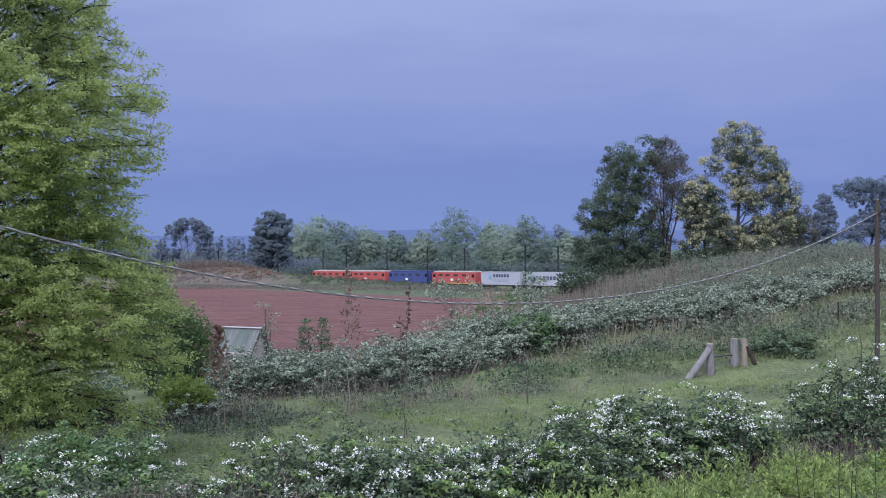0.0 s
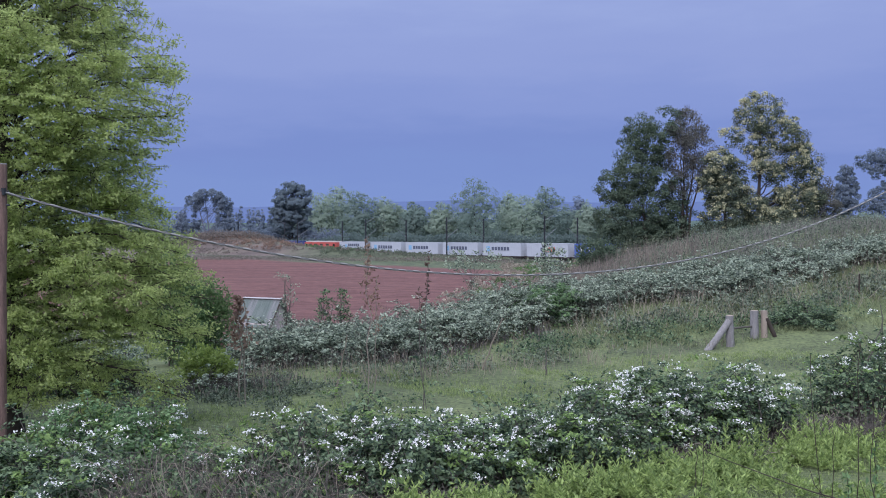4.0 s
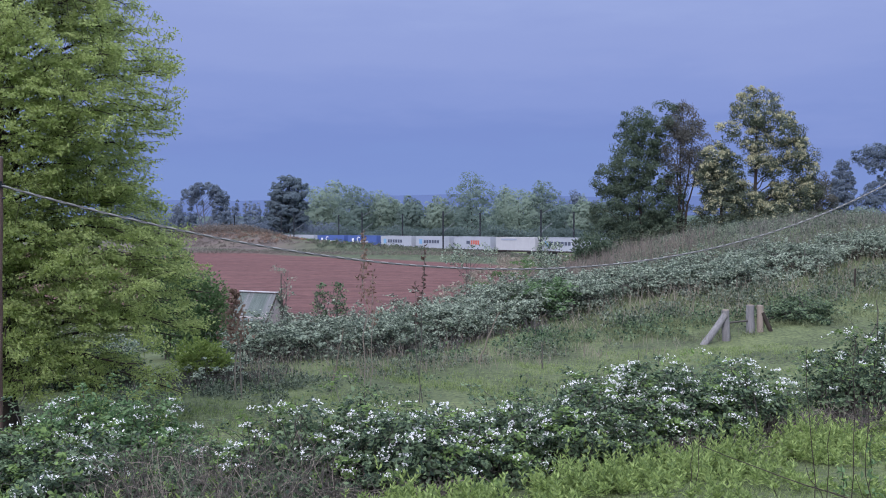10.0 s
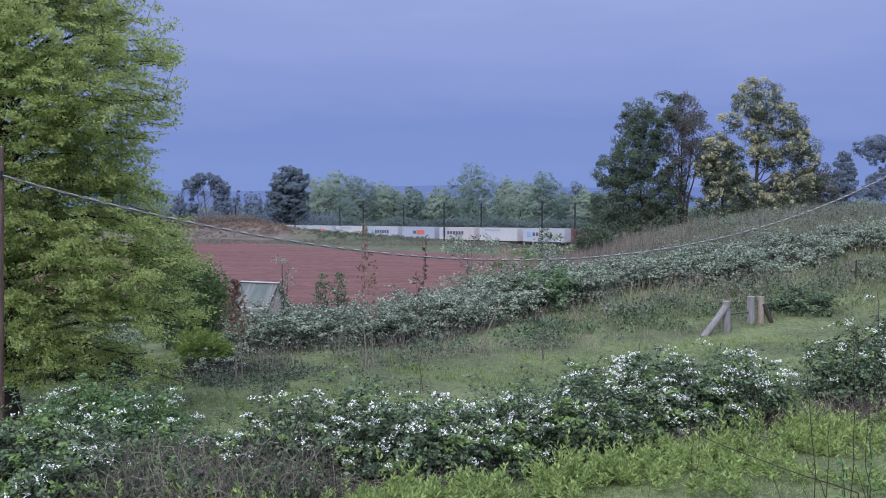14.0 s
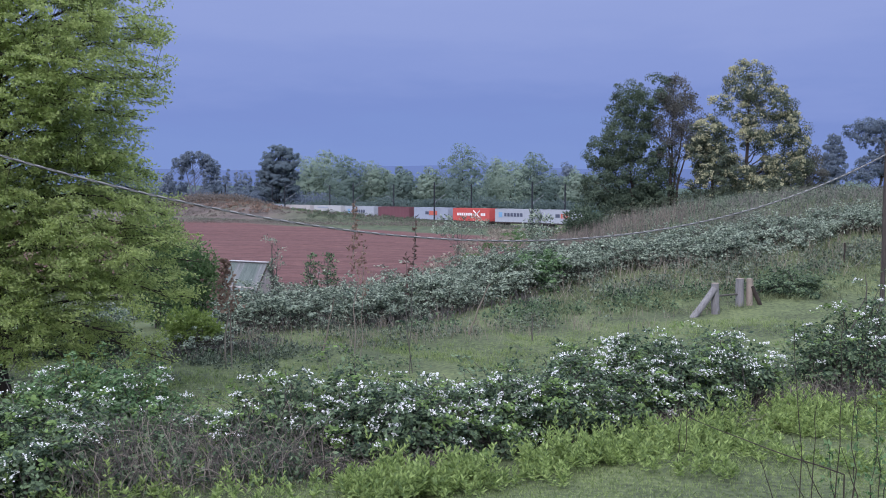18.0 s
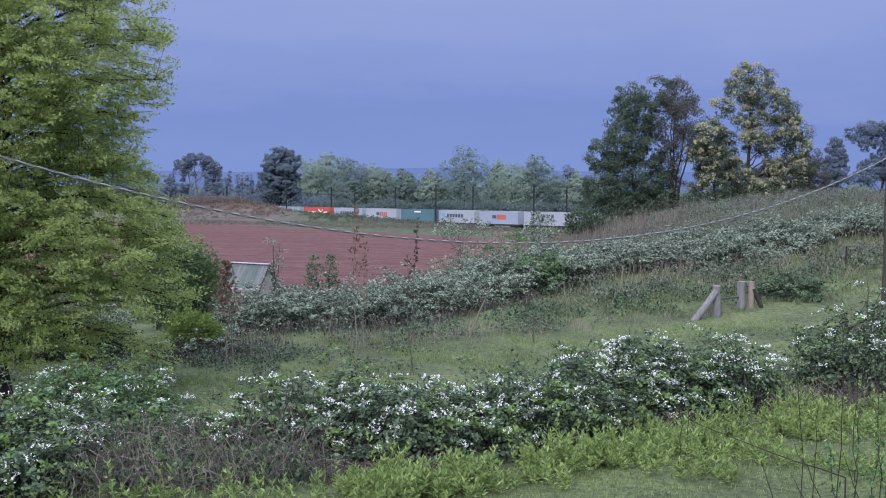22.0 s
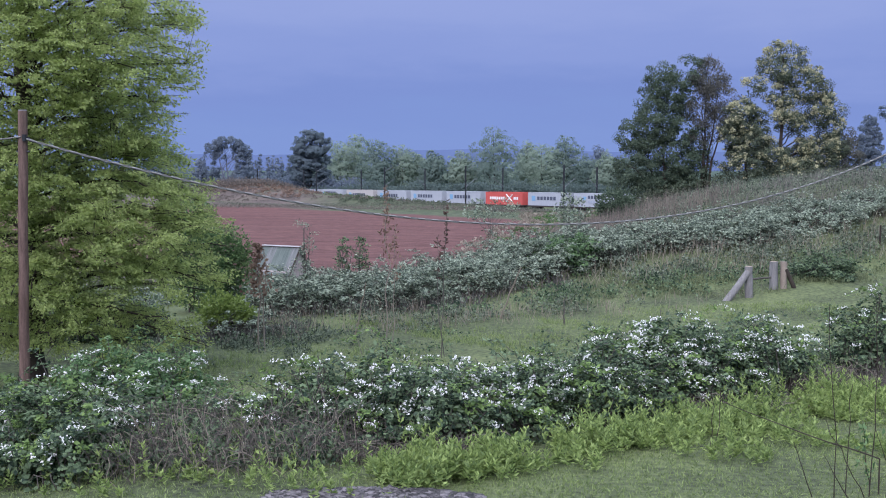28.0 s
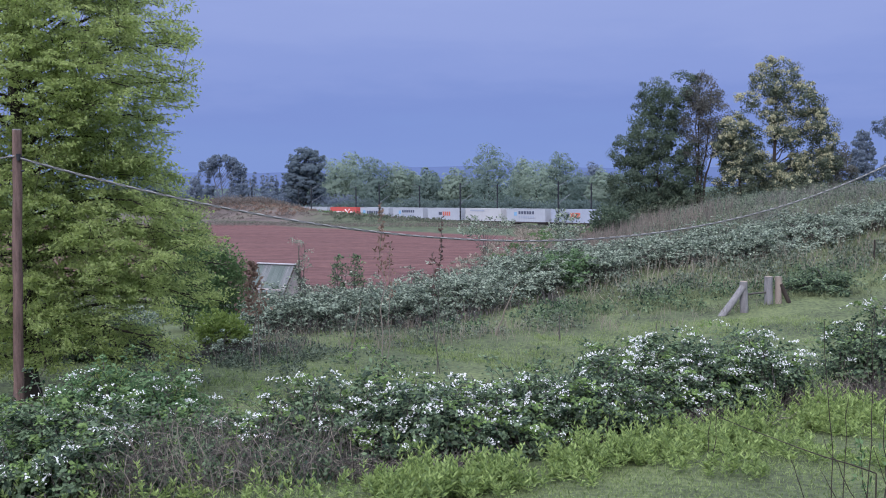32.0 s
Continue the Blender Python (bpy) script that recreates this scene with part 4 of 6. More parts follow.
def container(kind, label):
    body = {"grey": M_GREY_BOX, "sealand": M_GREY_BOX, "beige": M_BEIGE_BOX, "red": M_RED_BOX, "maroon": M_MAROON_BOX, "teal": M_TEAL_BOX,
            "blue": M_BLUE_BOX, "slate": M_SLATE_BOX, "white": M_WHITE_BOX, "logo": M_GREY_BOX}[kind]
    t = thing("shipping_container", (0, 0, -60), label, "container", "containers on the train")
    part("shell", ribbed_body(), body, t)
    part("frame", box_frame(), body, t)
    for s in (-1, 1):
        part("door", door_leaf(s), body, t)
    if kind in ("grey", "beige"):
        part("emblem", slab(-4.9, -3.8, 1.0, 2.1), M_SKYBLUE, t, "light blue square emblem")
        part("marking", word_bars(-3.2, 2.7, 1.2, 1.95, 6), M_NAVY, t, "row of dark blue blocks")
    if kind == "sealand":
        part("emblem", slab(-3.6, -2.7, 1.3, 2.1), M_SKYBLUE, t, "light blue square emblem")
        part("marking", word_bars(-2.2, 2.9, 1.65, 2.3, 6), M_NAVY, t, "row of dark blue blocks")
        part("marking", word_bars(-2.2, 2.9, 0.75, 1.25, 7), M_SLATE_BOX, t, "row of faded grey blocks")
    if kind == "red":
        part("marking", word_bars(-4.6, 0.6, 1.15, 1.75, 7), M_WHITE, t, "row of white blocks")
        bm = cyl((0.9, NEAR, 0.7), (2.9, NEAR, 2.3), 0.14, 0.14, 4)
        cyl_bm(bm, (0.9, NEAR, 2.3), (2.9, NEAR, 0.7), 0.14, 0.14, 4)
        part("emblem", bm, M_WHITE, t, "white crossed emblem")
        part("marking", word_bars(3.3, 4.9, 1.15, 1.75, 3), M_WHITE, t, "row of white blocks")
    if kind in ("slate", "logo"):
        part("emblem", slab(-1.9, -0.7, 1.2, 1.9), M_NAVY, t, "dark blue block")
        part("marking", word_bars(-0.4, 2.6, 1.05, 2.0, 4) if kind == "logo" else slab(-0.5, 2.4, 1.05, 2.05), M_ORANGE, t, "orange-red block")
    if kind == "blue":
        part("emblem", slab(-4.3, -3.5, 1.1, 2.1), M_WHITE, t, "white flag-like block")
        bm = bmesh.new()
        curl = [(-2.7, 0.8), (-2.0, 0.55), (-1.5, 0.9), (-1.9, 1.5), (-2.1, 2.0), (-1.6, 2.45), (-0.9, 2.3)]
        for (ax, az), (bx, bz) in zip(curl, curl[1:]):
            cyl_bm(bm, (ax, NEAR, az), (bx, NEAR, bz), 0.10, 0.10, 5)
        part("emblem", bm, M_WHITE, t, "white curl")
        part("marking", word_bars(-0.8, 2.8, 1.1, 1.5, 5), M_WHITE, t, "row of small white blocks")
    if kind in ("teal", "white"):
        part("marking", slab(-1.0, 1.4, 2.1, 2.45) if kind == "teal" else slab(-4.4, 0.5, 2.15, 2.5), M_WHITE if kind == "teal" else M_SLATE_BOX, t, "short bar")
    return t


def bogie(parent, x):
    b = part("bogie", box(x - 1.2, x + 1.2, -1.0, 1.0, 0.35, 0.75, 0.05), M_WAGON, parent)
    for dx in (-0.9, 0.9):
        for s in (-1, 1):
            part("wheel", cyl((x + dx, s * 0.6, 0.46), (x + dx, s * 0.74, 0.46), 0.46, 0.46, 16), M_RAIL, b)
    return b


def wagon():
    t = thing("container_wagon", (0, 0, -60), "dark steel flat wagon carrying one container", "wagon", "wagons of the train")
    bm = box(-6.4, 6.4, -0.35, 0.35, 0.6, DECK - 0.004)
    for s in (-1, 1):
        box_bm(bm, -6.4, 6.4, s * 1.2 - 0.08, s * 1.2 + 0.08, 0.72, DECK - 0.004)
    for x in np.linspace(-6.2, 6.2, 8):
        box_bm(bm, x - 0.12, x + 0.12, -1.1, 1.1, 0.75, DECK - 0.02)
    part("underframe", bm, M_WAGON, t)
    for s in (-1, 1):
        part("coupler", box(s * 6.4 if s > 0 else -7.0, 7.0 if s > 0 else -6.4, -0.15, 0.15, 0.7, 0.95), M_WAGON, t)
    bogie(t, -4.6), bogie(t, 4.6)
    return t


def locomotive(colour, label):
    t = thing("electric_locomotive", (0, 0, -60), label, "locomotive", "locomotives of the train")
    body = M_LOCO_RED if colour == "red" else M_LOCO_BLUE
    b = part("body", box(-7.5, 7.5, -1.4, 1.4, 1.0, 3.6, 0.18), body, t)
    part("roof", box(-7.1, 7.1, -1.15, 1.15, 3.58, 3.9, 0.12), M_ROOF if colour == "red" else body, t, "pale roof" if colour == "red" else "")
    part("underframe", box(-7.7, 7.7, -1.3, 1.3, 0.7, 1.03, 0.03), M_WAGON, t)
    if colour == "red":
        part("stripe", box(-7.2, 7.2, -1.425, -1.395, 1.05, 1.25), M_YELLOW, t, "yellow lower stripe")
    for x in (-6.6, 6.6):
        part("window", box(x - 0.45, x + 0.45, -1.43, -1.39, 2.5, 3.2, 0.01), M_GLASS, t, "dark cab window")
    for x in (-4.4, -2.0, 0.8, 3.6):
        part("grille", box(x - 0.7, x + 0.7, -1.43, -1.39, 2.75, 3.2, 0.01), M_WAGON, t, "dark louvred grille")
    part("number_panel", box(-0.9, -0.1, -1.43, -1.4, 1.7, 2.2), M_WHITE, t, "plain white panel")
    for x in (-4.8, 4.8):
        bogie(t, x)
    for x in (-4.2, 4.2):
        bm = cyl((x - 0.8, 0, 3.9), (x + 0.4, 0, 4.6), 0.04, 0.04, 6)
        cyl_bm(bm, (x + 0.4, 0, 4.6), (x - 0.5, 0, 5.3), 0.035, 0.035, 6)
        cyl_bm(bm, (x - 0.5, -0.8, 5.32), (x - 0.5, 0.8, 5.32), 0.04, 0.04, 6)
        part("pantograph", bm, M_WAGON, t)
    return t


ORDER = ("sealand", "grey", "grey", "grey", "grey", "logo", "blue", "blue", "grey", "grey", "logo", "white", "grey", "slate", "beige", "white", "grey", "maroon", "slate", "red",
         "grey", "logo", "teal", "grey", "slate", "sealand", "beige", "grey", "grey", "grey", "red", "grey", "sealand", "logo", "white", "sealand", "slate")
LABELS = {"grey": "pale grey corrugated shipping container with blue emblem", "sealand": "pale grey shipping container with two rows of marks", "beige": "faded beige shipping container with blue emblem",
          "red": "bright red shipping container with white marks", "maroon": "plain maroon corrugated shipping container", "teal": "dark teal corrugated shipping container",
          "blue": "deep blue shipping container with white curl", "slate": "blue-grey shipping container with orange block", "white": "off-white shipping container with thin grey bar",
          "logo": "pale grey shipping container with orange mark"}
TRAIN_TURN = math.degrees(math.atan2(TRACK_WAY[1], TRACK_WAY[0]))
TRAIN_TILT = math.degrees(math.atan(CLIMB / PITCH))
first, moving = {}, []
for i, kind in enumerate(ORDER):
    if kind in first:
        c = copy_thing(first[kind], pose(0, 0, -60))
    else:
        c = first[kind] = container(kind, LABELS[kind])
    w = copy_thing(first["wagon"], pose(0, 0, -60)) if "wagon" in first else first.setdefault("wagon", wagon())
    moving += [(c, i + 0.5, DECK), (w, i + 0.5, 0.0)]
for i, colour in enumerate(("red", "blue", "red", "red")):
    loco = copy_thing(first["loco" + colour], pose(0, 0, -60)) if "loco" + colour in first else first.setdefault(
        "loco" + colour, locomotive(colour, "red electric locomotive with yellow stripe" if colour == "red" else "dark blue electric locomotive"))
    moving.append((loco, -(i + 0.5) * 1.157, 0.0))


def motions():
    """The train runs along the straight track and slows a little."""
    for ob, k, z in moving:
        rows = []
        for t, ahead in ((0.0, 0.2), (8.0, 0.14), (16.0, 0.07), (24.0, 0.03), (32.0, 0.03)):
            p = along_track(k - 1.0937 * (t - 1.06) + ahead)
            rows.append((t, pose(p[0], p[1], p[2] + z, 0, -TRAIN_TILT, TRAIN_TURN)))
        walk(ob, rows)

# ---- brambles ----
M_FRESH = leafy("fresh_green_bramble_leaves", (0.05, 0.11, 0.045), (0.19, 0.30, 0.14), 0.9, 0.65)
M_SHOOT = leafy("fresh_bramble_shoots", (0.08, 0.14, 0.045), (0.22, 0.33, 0.11), 0.9, 0.65)


def mound(x, y, lx, ly, turn, h, n, seed):
    """Points on and under the bumpy skin of a mound, and the skin's normals; local to its foot."""
    a = RNG.uniform(0, 2 * np.pi, n)
    r = np.sqrt(RNG.uniform(0, 1, n)) * (1 + 0.10 * np.sin(3 * a + seed) + 0.07 * np.sin(7 * a + 2 * seed))
    u, v = r * np.cos(a) * lx / 2, r * np.sin(a) * ly / 2
    lift = np.clip(1 - (r * 0.96) ** 2.6, 0.02, 1) ** 0.62
    bump = 1 + 0.26 * np.sin(u * 2.3 + seed) * np.sin(v * 2.9 + seed * 1.7) + 0.24 * np.sin(u * 5.1 + seed * 3) * np.cos(v * 4.3 + seed) + 0.10 * np.sin(u * 11 + seed) * np.cos(v * 9)
    zs = h * lift * bump
    c, s = math.cos(radians(turn)), math.sin(radians(turn))
    px, py = u * c - v * s, u * s + v * c
    nx, ny = u / (lx / 2) ** 2, v / (ly / 2) ** 2
    nrm = unit(np.stack([nx * c - ny * s, nx * s + ny * c, 0.9 / max(h, 0.1) * lift + 0.15], 1))
    g = G(x + px, y + py) - G(x, y)
    return px, py, zs, g, nrm


def bramble(x, y, lx, ly, turn, h, n, leaf, material, label, flowers=0, canes=80, deep=0.45, name="bramble_bush", group="", dead=None, seed=None, sprays=27, tips=None):
    """A mound of arching leafy sprays over a shaded heart, with flower heads on the upper sprays."""
    t = thing(name, (x, y, G(x, y)), label, "bush", group)
    seed = seed if seed is not None else x * 1.7 + y
    far = y > 30
    # the shaded heart
    n = int(n * 0.36)
    px, py, zs, g, nrm = mound(x, y, lx * 0.94, ly * 0.94, turn, h * 0.86, n, seed)
    p = np.stack([px, py, g + zs * (1 - deep * RNG.uniform(0, 1, n) ** 1.4)], 1) + RNG.normal(size=(n, 3)) * leaf * 0.4
    part("foliage", facing_leaves("foliage", p, nrm + np.array([0, 0, 0.3]), leaf * 1.1, 0.6, 0.6), material, t, kind="stuff")
    segs = []
    qx, qy, qz, qg, qn = mound(x, y, lx, ly, turn, h, canes, seed)
    for i in range(canes):
        q = np.array([qx[i], qy[i], qg[i] + qz[i] * RNG.uniform(0.55, 1.0)])
        p0 = np.array([qx[i] * 0.6 + RNG.normal() * lx * 0.08, qy[i] * 0.6 + RNG.normal() * ly * 0.08, 0.0])
        p0[2] = G(x + p0[0], y + p0[1]) - G(x, y) - 0.03
        segs += curve_segs(bend(p0, q, -0.16 * h - 0.08, 5, 0.03), 0.007 + 0.0003 * y, 0.003 + 0.0002 * y)
    # sprays that arch out of the skin, leaflets in threes along them
    m = int(lx * ly * sprays)
    sx, sy, sz, sg, sn = mound(x, y, lx, ly, turn, h, m, seed)
    p0 = np.stack([sx * 0.93, sy * 0.93, sg + sz * RNG.uniform(0.55, 0.9, m)], 1)
    a = np.arctan2(sn[:, 1], sn[:, 0]) + RNG.normal(size=m) * 0.9
    L = RNG.uniform(0.25, 0.75, m) * (0.5 + 0.4 * h) * (1.25 if far else 1.0)
    long = RNG.uniform(0, 1, m) < 0.12
    L = np.where(long, L * 1.35, L)
    q = p0 + np.stack([np.cos(a) * L * 0.85, np.sin(a) * L * 0.85, L * RNG.uniform(0.0, 0.5, m) + long * L * 0.25], 1)
    arch = L * RNG.uniform(0.12, 0.3, m)
    nodes = 11
    f = np.linspace(0.2, 1.0, nodes)[None, :, None] + RNG.uniform(-0.03, 0.03, (m, nodes, 1))
    c = p0[:, None] + (q - p0)[:, None] * f
    c[..., 2] += (4 * arch[:, None, None] * f * (1 - f))[..., 0]
    c = c[:, :, None] + RNG.normal(size=(m, nodes, 3, 3)) * np.array([0.55, 0.55, 0.3]) * leaf
    nr = (np.array([0, 0, 0.8]) + sn * 0.6)[:, None, None] + np.zeros_like(c)
    young = RNG.uniform(0, 1, m) < 0.28
    for nm, k, mt in (("spray_leaves", ~young, material), ("shoot_leaves", young, tips or (material if far else M_SHOOT))):
        if k.any():
            part(nm, facing_leaves(nm, c[k].reshape(-1, 3), nr[k].reshape(-1, 3), leaf, 0.58, 0.5), mt, t, kind="stuff")
    for i in np.flatnonzero(long | (np.arange(m) % 2 == 0)):
        segs += curve_segs(bend(p0[i], q[i], -arch[i], 4, 0.01), 0.0055, 0.003)
    part("cane_mass", tube_mesh("cane_mass", segs, 4), dead or M_TWIG, t, "bare arching canes", kind="stuff")
    if flowers:
        score = 1.1 * sz / h + 0.5 * np.sin(sx * 2.3 + seed) * np.cos(sy * 2 + seed) - 0.5 * sy / ly - 1.5 * long + RNG.normal(size=m) * 0.4
        j = np.argsort(-score)[:min(int(flowers * 0.42), m // 2)]
        k = RNG.integers(5, 19, len(j))
        j = np.repeat(j, k)
        f = RNG.uniform(0.72, 1.06, (len(j), 1))
        c = p0[j] + (q - p0)[j] * f
        c[:, 2] += 4 * arch[j] * f[:, 0] * (1 - f[:, 0]) + 0.035
        c += RNG.normal(size=c.shape) * np.array([0.05, 0.04, 0.013])
        c = np.repeat(c, 3, 0) + RNG.normal(size=(len(c) * 3, 3)) * 0.009
        d = RNG.normal(size=c.shape) * 0.5 + np.array([0, -0.45, 0.8])
        part("blossom", facing_leaves("blossom", c, d, 0.027 if not far else 0.04, 0.8), M_PETAL, t, "clusters of small white flowers", kind="stuff")
    return t


FLOWERY = "bramble bush full of white flower clusters"
bramble(-5.7, 16.0, 2.6, 2.2, 0, 1.0, 9000, 0.08, M_BRAMBLE, "bramble bush with scattered white flowers", 60, 120)
bramble(-5.9, 14.8, 2.4, 1.7, 0, 0.8, 6000, 0.08, M_BRAMBLE, "low bramble bush with scattered white flowers", 40, 90)
bramble(-3.7, 17.4, 1.8, 1.3, 0, 0.62, 4200, 0.08, M_BRAMBLE, "low bramble bush with white flowers", 30, 60, sprays=15)
bramble(-5.2, 17.4, 3.0, 2.2, 8, 1.32, 11900, 0.08, M_FRESH, FLOWERY, 95, 130)
bramble(-7.1, 16.8, 2.0, 1.8, 0, 0.85, 6440, 0.08, M_BRAMBLE, "loose bramble bush with scattered white flowers", 70, 90)
bramble(-2.4, 16.8, 2.2, 1.9, 0, 1.1, 10500, 0.08, M_BRAMBLE, FLOWERY, 105, 130)
bramble(-0.8, 16.7, 3.0, 2.2, 5, 1.28, 13300, 0.08, M_BRAMBLE, FLOWERY, 150, 150)
bramble(1.4, 18.5, 3.2, 2.3, 14, 1.2, 11900, 0.08, M_BRAMBLE, FLOWERY, 170, 120)
bramble(2.7, 19.8, 2.4, 2.0, 14, 1.25, 7600, 0.08, M_BRAMBLE, FLOWERY, 95, 90)
bramble(0.4, 17.5, 2.4, 1.8, 10, 1.0, 7000, 0.08, M_BRAMBLE, FLOWERY, 75, 90)
bramble(4.8, 21.3, 2.2, 1.8, 10, 1.4, 7600, 0.08, M_BRAMBLE, "bramble bush with scattered white flowers", 60, 70)
bramble(-6.3, 16.5, 2.6, 1.3, 0, 0.75, 5200, 0.08, M_BRAMBLE, "low bramble bush with white flowers over dead canes", 60, 120)
bramble(3.7, 20.6, 3.2, 2.2, 12, 1.4, 12500, 0.08, M_BRAMBLE, FLOWERY, 230, 140)
bramble(5.9, 22.2, 2.0, 1.6, 0, 1.5, 8200, 0.08, M_BRAMBLE, "dark green bramble bush with few flowers", 45, 90)
bramble(8.6, 23.2, 3.0, 1.9, 10, 1.85, 11000, 0.08, M_BRAMBLE, FLOWERY, 95, 120)
bramble(11.0, 24.0, 2.8, 1.9, 10, 1.4, 8400, 0.08, M_BRAMBLE, FLOWERY, 70, 90)

# the long hedge across the pasture
HEDGE = "greyish-green bramble thicket across the pasture"
for x, y, lx, ly, turn, h, n in ((-5.6, 37.5, 4.2, 2.6, 0, 1.12, 8000), (-3.0, 38.4, 4.2, 2.6, 5, 1.05, 8000), (-0.6, 40.0, 4.6, 2.8, 8, 1.15, 8500), (1.8, 43.0, 4.2, 3.4, 18, 1.35, 8500),
                                (4.4, 45.0, 4.2, 3.2, 10, 1.35, 8000), (7.6, 47.5, 4.6, 3.0, 12, 1.05, 7500), (11.2, 49.5, 4.8, 3.2, 10, 1.0, 7500), (15.0, 51.0, 5.0, 3.2, 10, 1.0, 7500),
                                (19.0, 53.0, 5.0, 3.2, 8, 1.0, 7000)):
    bramble(x, y - 0.5, lx, ly * 1.3, turn, h, n, 0.105, M_BRAMBLE_GREY, HEDGE, 0, 150, 0.6, "bramble_thicket", "thickets of the hedge", M_TWIG, sprays=17)
bramble(11.2, 47.0, 6.0, 2.2, 12, 1.0, 7000, 0.11, M_BRAMBLE_GREY, "dull green bramble patch on the slope", 0, 60, 0.6, "bramble_thicket", "thickets of the hedge", sprays=15)
bramble(3.4, 43.0, 2.4, 1.9, 10, 1.4, 5600, 0.12, M_FRESH, "fresh green bramble patch in the thicket", 0, 40, 0.5, "bramble_thicket", "thickets of the hedge", sprays=24)
bramble(12.4, 40.0, 2.4, 1.6, 0, 0.6, 4200, 0.10, M_BRAMBLE, "low dark green shrub on the slope", 0, 40, 0.6, "low_shrub")
bramble(-6.9, 31.0, 3.4, 2.0, 0, 0.5, 1900, 0.075, M_BRAMBLE_GREY, "sparse thicket of grey canes beside the pasture", 0, 200, 0.8, "cane_thicket", sprays=9)
bramble(-11.6, 29.0, 3.0, 2.2, 0, 1.7, 6000, 0.11, M_BRAMBLE, "shaded thicket below the spring tree", 0, 160, 0.8, "cane_thicket", sprays=9)
bramble(-9.6, 30.0, 3.0, 2.2, 0, 1.4, 6200, 0.10, M_BRAMBLE, "shaded thicket below the spring tree", 0, 260, 0.8, "cane_thicket", sprays=9)


def inside(poly, n):
    """Random points in a convex or plain polygon of the plan."""
    P = np.array(poly, float)
    lo, hi = P.min(0), P.max(0)
    out = np.zeros((0, 2))
    while len(out) < n:
        c = RNG.uniform(lo, hi, (n * 2, 2))
        a, b = P, np.roll(P, -1, 0)
        hit = np.zeros(len(c), bool)
        for p, q in zip(a, b):
            cross = (p[1] > c[:, 1]) != (q[1] > c[:, 1])
            with np.errstate(divide="ignore", invalid="ignore"):
                xi = (q[0] - p[0]) * (c[:, 1] - p[1]) / (q[1] - p[1]) + p[0]
            hit ^= cross & (c[:, 0] < xi)
        out = np.concatenate([out, c[hit]])
    return out[:n, 0], out[:n, 1]


def patchy(x, y, f, seed):
    return 0.5 + 0.5 * np.sin(x * f + seed) * np.cos(y * f * 1.3 + seed * 2.1) + 0.3 * np.sin(x * f * 2.7 + y * f * 1.9 + seed)


def blades(name, x, y, tall, wide, material, lean=0.45, label="", category="grass"):
    n = len(x)
    p = np.stack([x, y, G(x, y) - 0.01], 1)
    d = np.stack([RNG.normal(size=n) * lean, RNG.normal(size=n) * lean, np.ones(n)], 1)
    return tagged(part(name, leaf_mesh(name, p, d, tall * np.ones(n), wide, 0.12), material), label, category, kind="stuff")


def tufts(x, y, per, spread):
    n = len(x)
    return np.repeat(x, per) + RNG.normal(size=n * per) * spread, np.repeat(y, per) + RNG.normal(size=n * per) * spread


LAWN = ((-9, 12), (13, 12), (22, 40), (8, 36), (-6, 34), (-14, 28))
x, y = inside(((-6, 12), (9, 12), (13, 20), (4, 19), (-2, 15.5), (-6, 15)), 48000)
blades("short_grass", x, y, 0.055, 0.011, M_GRASS, 0.9, "short green lawn grass")
x, y = inside(LAWN, 100000)
k = patchy(x, y, 0.9, 1.0) > RNG.uniform(0, 1.2, len(x))
blades("short_grass", x[k], y[k], 0.10, 0.014, M_GRASS, 0.7, "short green pasture grass")
x, y = inside(((-10, 21), (14, 24), (22, 40), (8, 36), (-6, 34), (-14, 28)), 2100)
x, y = tufts(x[patchy(x, y, 0.5, 4.0) > 0.55], y[patchy(x, y, 0.5, 4.0) > 0.55], 22, 0.09)
blades("grass_tufts", x, y, 0.13, 0.012, M_GRASS, 0.4, "taller green grass tufts")
x, y = inside(((3, 36.5), (9, 37.5), (20, 41.5), (30, 47), (30, 52), (10, 44), (3, 40)), 800)
x, y = tufts(x, y, 18, 0.16)
blades("rough_grass", x, y, 0.25, 0.020, M_OLIVE_GRASS, 0.6, "rough green grass before the thicket")
x, y = inside(((2, 40), (26, 47), (32, 66), (8, 62), (-1, 47)), 1200)
x, y = tufts(x, y, 18, 0.18)
blades("rough_grass", x, y, 0.34, 0.028, M_OLIVE_GRASS, 0.6, "rough green grass on the slope")
x, y = inside(((-7, 30), (6, 34), (10, 38), (-2, 36), (-8, 34)), 160)
x, y = tufts(x, y, 6, 0.18)
blades("dry_grass", x, y, 0.45, 0.014, M_DRY, 0.28, "dry grey grass stems below the thicket")
x, y = inside(((4.5, 56), (10, 56), (14, 66), (13, 76), (8, 74), (4, 62)), 240)
x, y = tufts(x, y, 7, 0.25)
blades("dry_grass", x, y, 0.85, 0.022, M_DRY, 0.2, "tall dry grass on the brow")
x, y = inside(((8, 49), (20, 52.5), (34, 57), (44, 74), (20, 73)), 1700)
x, y = tufts(x, y, 5, 0.2)
blades("dead_stems", x, y, 0.85, 0.021, M_GREY_STEM, 0.3, "grey dead stems standing on the slope")
x, y = inside(((5, 56), (11, 56), (16, 66), (9, 72), (4, 66)), 300)
x, y = tufts(x, y, 7, 0.2)
blades("reddish_grass", x, y, 1.15, 0.024, M_PINK_DRY, 0.15, "tall reddish dry grass on the brow")


